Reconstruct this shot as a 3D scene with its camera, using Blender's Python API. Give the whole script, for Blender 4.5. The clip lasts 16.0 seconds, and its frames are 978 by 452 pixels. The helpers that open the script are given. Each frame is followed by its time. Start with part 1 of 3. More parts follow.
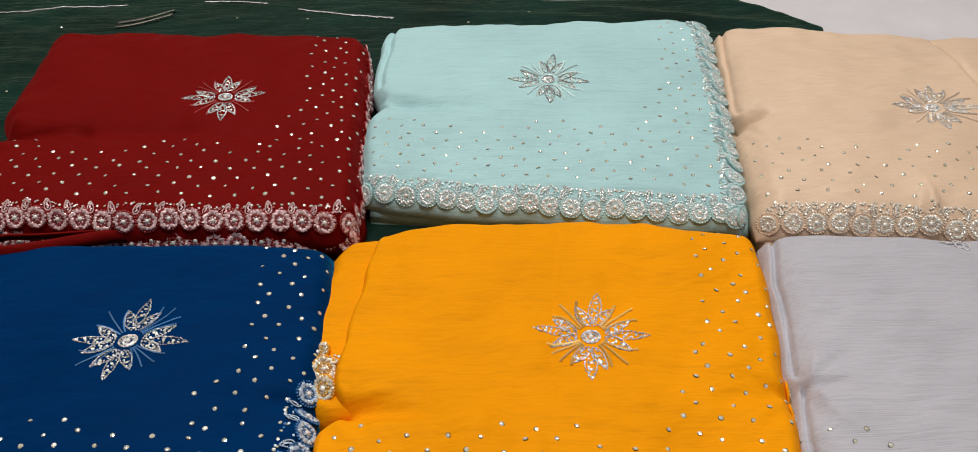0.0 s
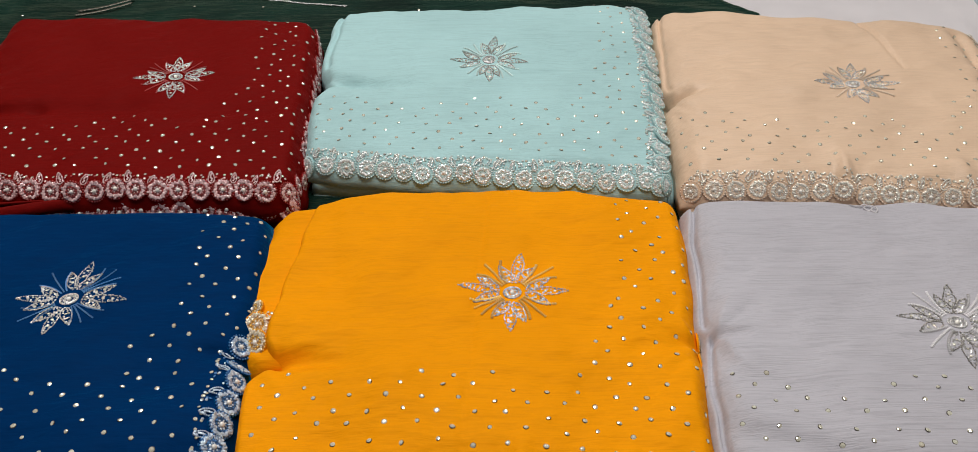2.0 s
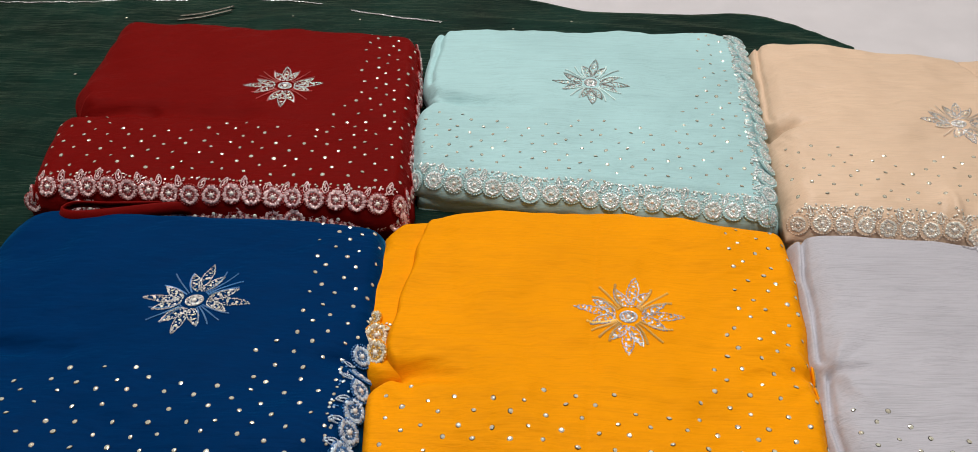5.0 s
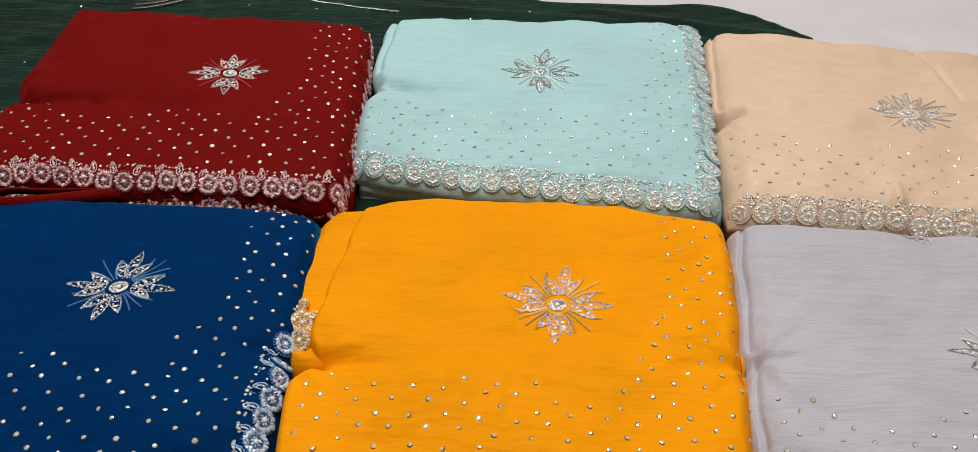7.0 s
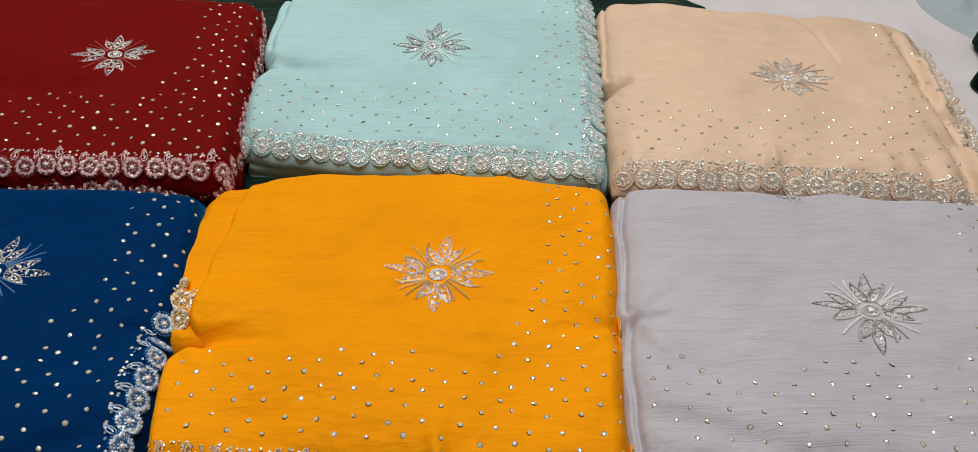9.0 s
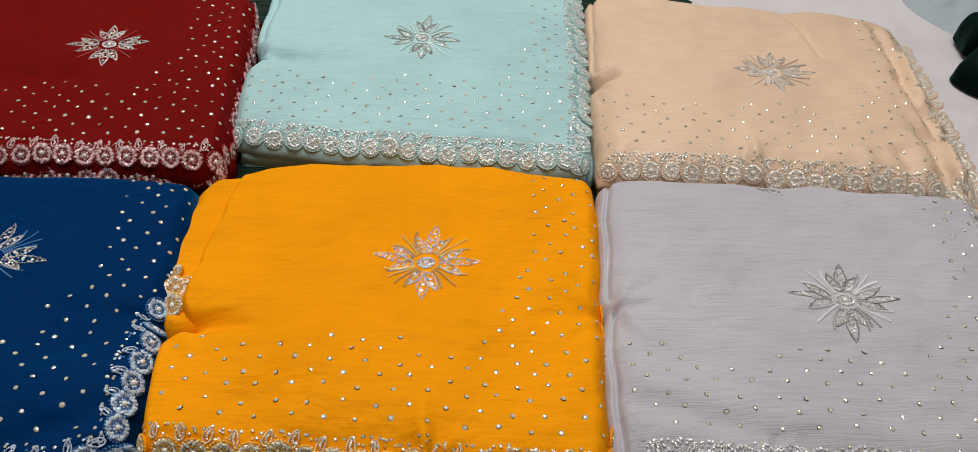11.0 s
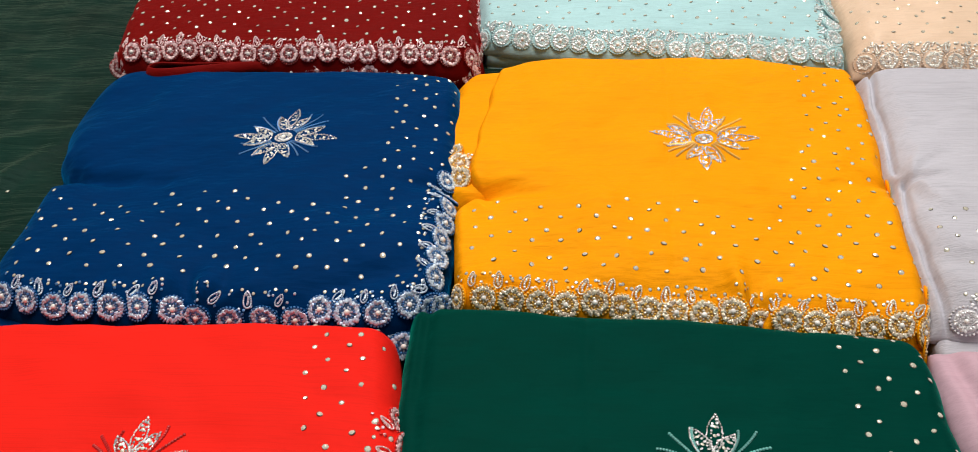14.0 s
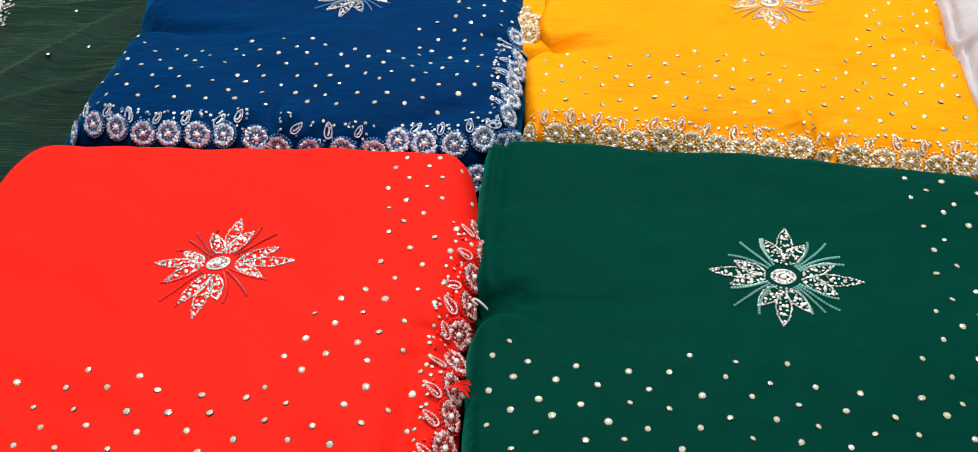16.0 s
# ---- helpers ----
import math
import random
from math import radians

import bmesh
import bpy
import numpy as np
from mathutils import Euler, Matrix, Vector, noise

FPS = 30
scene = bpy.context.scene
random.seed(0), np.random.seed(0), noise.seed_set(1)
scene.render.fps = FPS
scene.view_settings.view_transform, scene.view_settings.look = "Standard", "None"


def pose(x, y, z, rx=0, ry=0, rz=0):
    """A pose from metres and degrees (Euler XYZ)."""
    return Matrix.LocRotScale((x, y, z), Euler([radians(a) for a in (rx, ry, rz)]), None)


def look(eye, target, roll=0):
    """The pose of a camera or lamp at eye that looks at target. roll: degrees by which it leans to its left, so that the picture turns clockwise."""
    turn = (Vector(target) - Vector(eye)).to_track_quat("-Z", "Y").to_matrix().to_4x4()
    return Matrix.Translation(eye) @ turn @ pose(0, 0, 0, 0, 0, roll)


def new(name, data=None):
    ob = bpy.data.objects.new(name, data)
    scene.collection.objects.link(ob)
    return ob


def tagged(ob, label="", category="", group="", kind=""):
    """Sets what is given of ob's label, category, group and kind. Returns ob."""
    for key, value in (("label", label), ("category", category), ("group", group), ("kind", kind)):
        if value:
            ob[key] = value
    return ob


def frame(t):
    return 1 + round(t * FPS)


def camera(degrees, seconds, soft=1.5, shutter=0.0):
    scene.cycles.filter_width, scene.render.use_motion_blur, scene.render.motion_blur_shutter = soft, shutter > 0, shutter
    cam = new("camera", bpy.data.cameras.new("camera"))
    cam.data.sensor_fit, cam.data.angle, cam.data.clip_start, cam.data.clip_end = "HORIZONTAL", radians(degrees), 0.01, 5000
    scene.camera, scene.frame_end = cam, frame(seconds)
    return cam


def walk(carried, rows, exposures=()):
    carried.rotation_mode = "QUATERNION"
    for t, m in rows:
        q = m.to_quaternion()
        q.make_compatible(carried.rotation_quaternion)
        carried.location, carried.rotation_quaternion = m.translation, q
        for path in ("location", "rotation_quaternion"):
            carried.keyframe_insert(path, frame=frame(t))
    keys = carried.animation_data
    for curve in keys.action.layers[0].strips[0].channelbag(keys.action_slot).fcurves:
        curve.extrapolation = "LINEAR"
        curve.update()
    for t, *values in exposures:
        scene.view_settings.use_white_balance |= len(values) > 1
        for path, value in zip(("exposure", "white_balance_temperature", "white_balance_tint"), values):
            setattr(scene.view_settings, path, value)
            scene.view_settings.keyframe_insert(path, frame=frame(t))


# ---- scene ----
# camera and its way
cam = camera(56.9, 16.0, soft=0.6, shutter=0.2)
METRES, EYE, TILT, LEAN, TURN = 0.72, 0.605, -41.6, 1.2, 0.0
ROWS = [
    (0.0, 0.0, 0.0, 0.0, 0.0, 0.0, -0.0),
    (0.5, 0.0455, -0.008, -0.0324, -0.12, 0.26, -0.02),
    (1.0, 0.0674, -0.0297, -0.0449, -0.19, 0.43, 0.0),
    (1.5, 0.087, -0.0389, -0.0565, -0.47, 0.69, 0.06),
    (2.0, 0.074, -0.0499, -0.0588, -0.67, 0.74, 0.25),
    (2.5, 0.0546, -0.0624, -0.0694, -0.56, 0.8, 0.32),
    (3.0, 0.0175, -0.0771, -0.0587, -0.44, 0.95, 0.15),
    (3.5, -0.0233, -0.0737, -0.0559, -0.17, 1.16, -0.33),
    (4.0, -0.0401, -0.0741, -0.0513, 0.24, 1.33, -1.25),
    (6.5, 0.0098, -0.051, -0.0577, 1.39, 1.53, -3.26),
    (7.0, 0.0483, -0.0493, -0.0612, 0.97, 1.42, -2.83),
    (7.5, 0.0769, -0.0416, -0.062, 0.32, 1.2, -2.36),
    (8.0, 0.1015, -0.0452, -0.0466, -0.55, 1.02, -1.82),
    (8.5, 0.119, -0.0512, -0.0501, -1.62, 0.75, -1.01),
    (9.0, 0.1286, -0.06, -0.071, -2.36, 0.32, -0.84),
    (9.5, 0.1409, -0.0734, -0.0733, -2.64, -0.09, -0.88),
    (12.0, 0.1078, -0.0938, -0.0655, -2.65, -0.33, -1.78),
    (12.5, 0.0495, -0.0995, -0.064, -0.12, -0.18, -1.71),
    (13.0, -0.0224, -0.0793, -0.1249, 1.24, 0.06, -1.02),
    (13.5, -0.0524, -0.0806, -0.1807, 1.73, 0.07, -0.98),
    (14.0, -0.0905, -0.1014, -0.2287, 2.82, -0.25, -1.19),
    (14.5, -0.0996, -0.1053, -0.2611, 3.38, -0.35, -1.96),
    (15.0, -0.1143, -0.1243, -0.309, 3.47, -0.56, -2.51),
    (15.5, -0.1264, -0.134, -0.3511, 3.81, -1.21, -2.65),
    (16.0, -0.1364, -0.1407, -0.3721, 4.26, -2.15, -2.78),
]
EXPOSURES = [(0.0, -0.33), (1.5, -0.40), (3.5, -0.28), (6.5, -0.25), (9.5, -0.38), (12.5, -0.33), (13.5, -0.03), (14.5, 0.18), (16.0, 0.40)]
walk(cam, [(t, pose(0, 0, EYE, TILT, LEAN, TURN) @ pose(METRES * x, METRES * y, METRES * z, 90 + pitch, roll, yaw)) for t, x, y, z, yaw, pitch, roll in ROWS], EXPOSURES)

# ---- light ----
world = bpy.data.worlds.new("room_world")
world.use_nodes = True
scene.world = world
world.node_tree.nodes["Background"].inputs[0].default_value = (0.9, 0.95, 1.0, 1)
world.node_tree.nodes["Background"].inputs[1].default_value = 0.05


def lamp(name, eye, target, sx, sy, watts, colour):
    data = bpy.data.lights.new(name, "AREA")
    data.shape, data.size, data.size_y, data.energy, data.color = "RECTANGLE", sx, sy, watts, colour
    ob = new(name, data)
    ob.matrix_world = look(eye, target)
    return ob


# unseen tube lights of the shop ceiling
lamp("ceiling_lamp", (-0.6, 1.3, 2.6), (-0.3, 0.9, 0), 1.2, 0.3, 38, (1.0, 0.97, 0.92))
lamp("ceiling_lamp", (0.25, 0.3, 2.6), (0.3, 0.4, 0), 1.2, 0.3, 28, (1.0, 0.98, 0.95))
# extra unseen lamp at the back, added so the stones catch glints
lamp("ceiling_lamp", (0.2, 2.5, 2.5), (0.1, 0.6, 0), 2.4, 0.25, 26, (1.0, 0.97, 0.93))


# ---- materials ----
def shader(name):
    m = bpy.data.materials.new(name)
    m.use_nodes = True
    nt = m.node_tree
    return m, nt, nt.nodes["Principled BSDF"]


def link(nt, a, b):
    nt.links.new(a, b)


def node(nt, kind, **values):
    n = nt.nodes.new(kind)
    for k, v in values.items():
        n.inputs[k].default_value = v
    return n


def coords(nt, scale):
    tc = nt.nodes.new("ShaderNodeTexCoord")
    mp = node(nt, "ShaderNodeMapping", Scale=scale)
    link(nt, tc.outputs["Object"], mp.inputs["Vector"])
    return mp.outputs["Vector"]


def mix(nt, a, b, fac):
    n = nt.nodes.new("ShaderNodeMix")
    n.data_type = "RGBA"
    n.inputs[6].default_value, n.inputs[7].default_value = (*a, 1), (*b, 1)
    link(nt, fac, n.inputs[0])
    return n.outputs[2]


def ramp(nt, fac, lo, hi):
    n = node(nt, "ShaderNodeMapRange")
    n.inputs["From Min"].default_value, n.inputs["From Max"].default_value = lo, hi
    link(nt, fac, n.inputs["Value"])
    return n.outputs["Result"]


def cloth(name, base, rough=0.55, sheen=0.12, crinkle=0.6, deep=0.9, spec=0.02, grain=(11, 1000, 400), relief=0.0006, crinkle_shade=0.88, wrinkle=0.35, fuzz=None):
    """Crepe georgette: drawn-out crinkle lines that bend with the cloth, their troughs shaded in the colour, soft
    wrinkles, a weave, and a faint unevenness of the dye.
    """
    m, nt, p = shader(name)
    tc = nt.nodes.new("ShaderNodeTexCoord")
    slow = node(nt, "ShaderNodeTexNoise", Scale=8.0, Detail=2.0)
    link(nt, tc.outputs["Object"], slow.inputs["Vector"])
    bend = nt.nodes.new("ShaderNodeVectorMath")
    bend.operation = "MULTIPLY_ADD"
    bend.inputs[1].default_value = (0.01, 0.016, 0.0)
    link(nt, slow.outputs["Color"], bend.inputs[0])
    link(nt, tc.outputs["Object"], bend.inputs[2])

    def noise(scale, detail, roughness=0.55):
        mp = node(nt, "ShaderNodeMapping", Scale=scale)
        link(nt, bend.outputs["Vector"], mp.inputs["Vector"])
        n = node(nt, "ShaderNodeTexNoise", Scale=1.0, Detail=detail, Roughness=roughness)
        link(nt, mp.outputs["Vector"], n.inputs["Vector"])
        return n.outputs["Fac"]
    lines = noise(grain, 3.0, 0.6)
    soft_folds = noise((14, 34, 20), 3.0)
    weave = noise((1800, 1800, 1800), 1.0)
    big = noise((7, 7, 7), 3.0)
    dark = tuple(c * deep for c in base)
    c1 = mix(nt, dark, base, ramp(nt, big, 0.32, 0.62))
    # shade in the crinkle troughs, multiplied into the base colour
    n = nt.nodes.new("ShaderNodeMix")
    n.data_type, n.blend_type = "RGBA", "MULTIPLY"
    n.inputs[0].default_value = 0.5
    link(nt, c1, n.inputs[6])
    link(nt, mix(nt, (crinkle_shade, crinkle_shade, crinkle_shade), (1, 1, 1), ramp(nt, lines, 0.38, 0.52)), n.inputs[7])
    link(nt, n.outputs[2], p.inputs["Base Color"])
    normal = None
    for height, strength, distance in ((soft_folds, wrinkle, 0.012), (lines, crinkle, relief), (weave, 0.2, 0.0003)):
        b = node(nt, "ShaderNodeBump", Strength=strength, Distance=distance)
        link(nt, height, b.inputs["Height"])
        if normal:
            link(nt, normal, b.inputs["Normal"])
        normal = b.outputs["Normal"]
    link(nt, normal, p.inputs["Normal"])
    p.inputs["Roughness"].default_value = rough
    p.inputs["Specular IOR Level"].default_value = spec
    p.inputs["Sheen Weight"].default_value = sheen
    p.inputs["Sheen Roughness"].default_value = 0.35
    p.inputs["Sheen Tint"].default_value = (*(fuzz or [0.55 * c / max(base) for c in base]), 1)
    return m


def sparkle(name, base, rough=0.18, metal=1.0, vary=0.25):
    """Cut glass stones, sequins and metallic thread, each piece a little different."""
    m, nt, p = shader(name)
    geo = nt.nodes.new("ShaderNodeNewGeometry")
    info = nt.nodes.new("ShaderNodeObjectInfo")
    add = nt.nodes.new("ShaderNodeMath")
    add.operation = "ADD"
    link(nt, geo.outputs["Random Per Island"], add.inputs[0])
    link(nt, info.outputs["Random"], add.inputs[1])
    fr = nt.nodes.new("ShaderNodeMath")
    fr.operation = "FRACT"
    link(nt, add.outputs[0], fr.inputs[0])
    hi = tuple(min(1, c * (1 + vary)) for c in base)
    lo = tuple(c * (1 - vary * 1.6) for c in base)
    link(nt, mix(nt, lo, hi, fr.outputs[0]), p.inputs["Base Color"])
    p.inputs["Metallic"].default_value = metal
    p.inputs["Roughness"].default_value = rough
    return m


def plain(name, base, rough=0.6, spec=0.3):
    m, nt, p = shader(name)
    big = node(nt, "ShaderNodeTexNoise", Scale=9.0, Detail=5.0)
    link(nt, coords(nt, (1, 1, 1)), big.inputs["Vector"])
    link(nt, mix(nt, tuple(c * 0.9 for c in base), base, ramp(nt, big.outputs["Fac"], 0.35, 0.65)), p.inputs["Base Color"])
    fine = node(nt, "ShaderNodeTexNoise", Scale=900.0, Detail=2.0)
    link(nt, coords(nt, (1, 1, 1)), fine.inputs["Vector"])
    b = node(nt, "ShaderNodeBump", Strength=0.2, Distance=0.0003)
    link(nt, fine.outputs["Fac"], b.inputs["Height"])
    link(nt, b.outputs["Normal"], p.inputs["Normal"])
    p.inputs["Roughness"].default_value = rough
    p.inputs["Specular IOR Level"].default_value = spec
    return m


SILVER = sparkle("silver_sequin", (0.90, 0.88, 0.85), 0.2, 0.6, 0.3)
STONE = sparkle("cut_glass_stone", (1.0, 0.94, 0.76), 0.07, 0.55, 0.1)
OUTLINE = sparkle("dark_silver_bead", (0.42, 0.40, 0.37), 0.3, 0.85, 0.3)
# painted shadow rim of the stones, also the colour of the woven mark
RIM_SHADE_AND_MARK = sparkle("rim_shade_and_mark", (0.14, 0.125, 0.10), 0.35, 0.5, 0.3)
PEARL = sparkle("pearl_bead", (0.88, 0.84, 0.79), 0.25, 0.1, 0.08)
SHEET = plain("white_cotton_sheet", (0.62, 0.59, 0.61), 0.8)
# grey of the unseen walls, picked for contrast in the stones' reflections
WALL = plain("wall_paint", (0.42, 0.41, 0.39), 0.8)
CEILING = plain("ceiling_paint", (0.80, 0.79, 0.77), 0.8)


# ---- mesh helpers ----
def mesh_of(name, verts, faces, mats, ids=None, smooth=True):
    me = bpy.data.meshes.new(name)
    me.from_pydata([tuple(map(float, v)) for v in verts], [], faces)
    for m in mats:
        me.materials.append(m)
    if ids is not None:
        me.polygons.foreach_set("material_index", ids)
    if smooth:
        me.polygons.foreach_set("use_smooth", [True] * len(me.polygons))
    me.update()
    return me


def part(name, me, parent, label=""):
    ob = new(name, me)
    ob.parent = parent
    return tagged(ob, label=label)


class Heap:
    """Many small solids gathered into one mesh."""

    def __init__(self):
        self.v, self.f, self.m = [], [], []

    def add(self, verts, faces, place, x, y, z, scale, mat=0):
        n = len(self.v)
        for a, b, c in verts:
            self.v.append(place + x * (a * scale[0]) + y * (b * scale[1]) + z * (c * scale[2]))
        self.f += [tuple(i + n for i in f) for f in faces]
        self.m += [mat] * len(faces)


def dome(sides, rings=((1.0, 0.0), (0.75, 0.6), (0.0, 0.9))):
    """A low cut dome: rings of (radius, height), the last of radius 0 is the tip."""
    v, f = [], []
    for r, h in rings[:-1]:
        v += [(r * math.cos(2 * math.pi * k / sides), r * math.sin(2 * math.pi * k / sides), h) for k in range(sides)]
    tip = len(v)
    v.append((0, 0, rings[-1][1]))
    for j in range(len(rings) - 2):
        f += [(j * sides + k, j * sides + (k + 1) % sides, (j + 1) * sides + (k + 1) % sides, (j + 1) * sides + k) for k in range(sides)]
    o = (len(rings) - 2) * sides
    f += [(o + k, o + (k + 1) % sides, tip) for k in range(sides)]
    f.append(tuple(range(sides))[::-1])
    return v, f


BEAD = dome(5, ((1.0, 0.0), (0.8, 0.6), (0.0, 1.0)))
SEQUIN = dome(6, ((1.0, 0.0), (0.85, 0.25), (0.0, 0.1)))
GEM = dome(6, ((1.0, 0.0), (1.0, 0.18), (0.45, 0.42), (0.0, 0.44)))


def curve_of(table):
    """A smooth line through (place, value) pairs."""
    if not table:
        return lambda s: np.zeros_like(s)
    xs, ys = [a for a, _ in table], [b for _, b in table]

    def at(s):
        s = np.clip(s, xs[0], xs[-1])
        i = np.clip(np.searchsorted(xs, s) - 1, 0, len(xs) - 2)
        x0, x1 = np.take(xs, i), np.take(xs, i + 1)
        k = (s - x0) / (x1 - x0)
        k = k * k * (3 - 2 * k)
        return np.take(ys, i) * (1 - k) + np.take(ys, i + 1) * k
    return at


def wavy(x, y, seed, size):
    """Low unevenness of lying cloth, a sum of a few slow waves."""
    rng = np.random.RandomState(seed)
    out = np.zeros_like(x)
    for k in range(7):
        a, ph = rng.uniform(0, 2 * math.pi), rng.uniform(0, 6.28)
        fr = rng.uniform(0.6, 1.6) * 2 * math.pi / size
        out += np.sin((x * math.cos(a) + y * math.sin(a)) * fr + ph) / 7
    return out


class Pad:
    """One folded cloth: a soft pad over a four-cornered plan. u runs to the right, v away from the near edge."""

    def __init__(self, fl, fr, nr, nl, base, top, radii=(0.02, 0.02, 0.03, 0.02), left=(), right=(), far=(), near=(), folds=(), crown=0.006, seed=1, round_off=0.03, rough=0.0044, pinches=()):
        self.c = [np.array(p, float) for p in (fl, fr, nr, nl)]
        self.base, self.top, self.radii, self.folds, self.crown, self.seed, self.ro, self.rough = base, top, radii, list(folds), crown, seed, round_off, rough
        self.left, self.right, self.far, self.near = curve_of(left), curve_of(right), curve_of(far), curve_of(near)
        self.w = np.linalg.norm(self.c[1] + self.c[2] - self.c[0] - self.c[3]) / 2
        self.h = np.linalg.norm(self.c[0] + self.c[1] - self.c[2] - self.c[3]) / 2

        # short creases that fan out from where the cloth is drawn in
        rng = random.Random(seed)
        for pu, pv, way in pinches:
            for k in range(9):
                ang = radians(way + (k - 4) * 17 + rng.uniform(-6, 6))
                long, start = rng.uniform(0.03, 0.085), 0.006
                ca, sa = math.cos(ang), math.sin(ang)
                self.folds.append((pu + start * ca / self.w, pv + start * sa / self.h, pu + long * ca / self.w, pv + long * sa / self.h, rng.uniform(0.003, 0.006), rng.choice((-1, 1)) * rng.uniform(0.0015, 0.0035), 0.0))

    def at(self, u, v):
        u, v = np.asarray(u, float), np.asarray(v, float)
        fl, fr, nr, nl = self.c
        a, b = 2 * u - 1, 2 * v - 1
        us = 0.5 + 0.5 * a * (1 - self.ro * b ** 6)
        vs = 0.5 + 0.5 * b * (1 - self.ro * a ** 6)
        x = (nl[0] * (1 - us) + nr[0] * us) * (1 - vs) + (fl[0] * (1 - us) + fr[0] * us) * vs
        y = (nl[1] * (1 - us) + nr[1] * us) * (1 - vs) + (fl[1] * (1 - us) + fr[1] * us) * vs
        x = x + self.left(v) * np.clip(1 - u, 0, 1) ** 3 + self.right(v) * np.clip(u, 0, 1) ** 3
        y = y + self.far(u) * np.clip(v, 0, 1) ** 3 + self.near(u) * np.clip(1 - v, 0, 1) ** 3
        rimward = np.maximum(np.abs(a), np.abs(b)) ** 4
        x = x + 0.0035 * rimward * wavy(y, x, self.seed + 7, 0.07)
        y = y + 0.0035 * rimward * wavy(x, y, self.seed + 9, 0.07)
        top = self.top + self.crown * (1 - a ** 4) * (1 - b ** 4) + self.rough * wavy(x, y, self.seed, 0.11) + 0.3 * self.rough * wavy(x, y, self.seed + 50, 0.035) + 0.0022 * np.exp(-(v * self.h / 0.03) ** 2) * wavy(x, 0.3 * y, self.seed + 70, 0.05)
        px, py = u * self.w, v * self.h
        for u0, v0, u1, v1, width, d0, d1 in self.folds:
            ax, ay, bx, by = u0 * self.w, v0 * self.h, u1 * self.w, v1 * self.h
            s = np.clip(((px - ax) * (bx - ax) + (py - ay) * (by - ay)) / ((bx - ax) ** 2 + (by - ay) ** 2), 0, 1)
            dist = np.hypot(px - ax - s * (bx - ax), py - ay - s * (by - ay))
            top = top + (d0 * (1 - s) + d1 * s) * np.exp(-(dist / width) ** 2)

        def rim(d, r):
            return np.sqrt(np.clip(1 - (1 - np.clip(d / r, 0, 1)) ** 2, 0, 1))
        rl, rr, rf, rn = self.radii
        f = rim(px, rl) * rim(self.w - px, rr) * rim(self.h - py, rf) * rim(py, rn)
        z = self.base + (np.maximum(top, self.base + 0.004) - self.base) * f
        return np.stack([x, y, z], -1)

    def axes(self, u, v):
        """Place and the three ways (along u, along v, out of the cloth) at one spot."""
        e = 0.002
        p = self.at(u, v)
        du = self.at(min(u + e, 1), v) - self.at(max(u - e, 0), v)
        dv = self.at(u, min(v + e, 1)) - self.at(u, max(v - e, 0))
        n = np.cross(du, dv)
        n /= np.linalg.norm(n)
        x = du - n * du.dot(n)
        x /= np.linalg.norm(x)
        return p, x, np.cross(n, x), n

    def axes_many(self, u, v):
        e = 0.002
        u, v = np.clip(np.asarray(u, float), 0, 1), np.clip(np.asarray(v, float), 0, 1)
        p = self.at(u, v)
        du = self.at(np.minimum(u + e, 1), v) - self.at(np.maximum(u - e, 0), v)
        dv = self.at(u, np.minimum(v + e, 1)) - self.at(u, np.maximum(v - e, 0))
        n = np.cross(du, dv)
        n /= np.linalg.norm(n, axis=1)[:, None]
        x = du - n * (du * n).sum(1)[:, None]
        x /= np.linalg.norm(x, axis=1)[:, None]
        return p, x, np.cross(n, x), n

    def uv(self, x, y):
        g = np.linspace(0.02, 0.98, 97)
        u, v = np.meshgrid(g, g)
        p = self.at(u, v)
        k = np.argmin((p[..., 0] - x) ** 2 + (p[..., 1] - y) ** 2)
        return u.flat[k], v.flat[k]

    def mesh(self, name, mat, nu=170, nv=150):
        def spread(n, size):
            s = np.linspace(0, 1, n)
            return 0.62 * s + 0.38 * (0.5 - 0.5 * np.cos(math.pi * s))
        u, v = np.meshgrid(spread(nu, self.w), spread(nv, self.h))
        p = self.at(u, v).reshape(-1, 3)
        faces = [(j * nu + i, j * nu + i + 1, (j + 1) * nu + i + 1, (j + 1) * nu + i) for j in range(nv - 1) for i in range(nu - 1)]
        ring = [i for i in range(nu)] + [j * nu + nu - 1 for j in range(1, nv)] + [(nv - 1) * nu + i for i in range(nu - 2, -1, -1)] + [j * nu for j in range(nv - 2, 0, -1)]
        mid = p.mean(0)
        low = [p[i] + (mid - p[i]) * np.array([0.04, 0.04, 0]) - np.array([0, 0, 0.004]) for i in ring]
        o = len(p)
        k = len(ring)
        faces += [(ring[i], o + i, o + (i + 1) % k, ring[(i + 1) % k]) for i in range(k)]
        faces.append(tuple(range(o, o + k))[::-1])
        return mesh_of(name, np.vstack([p, low]), faces, [mat])


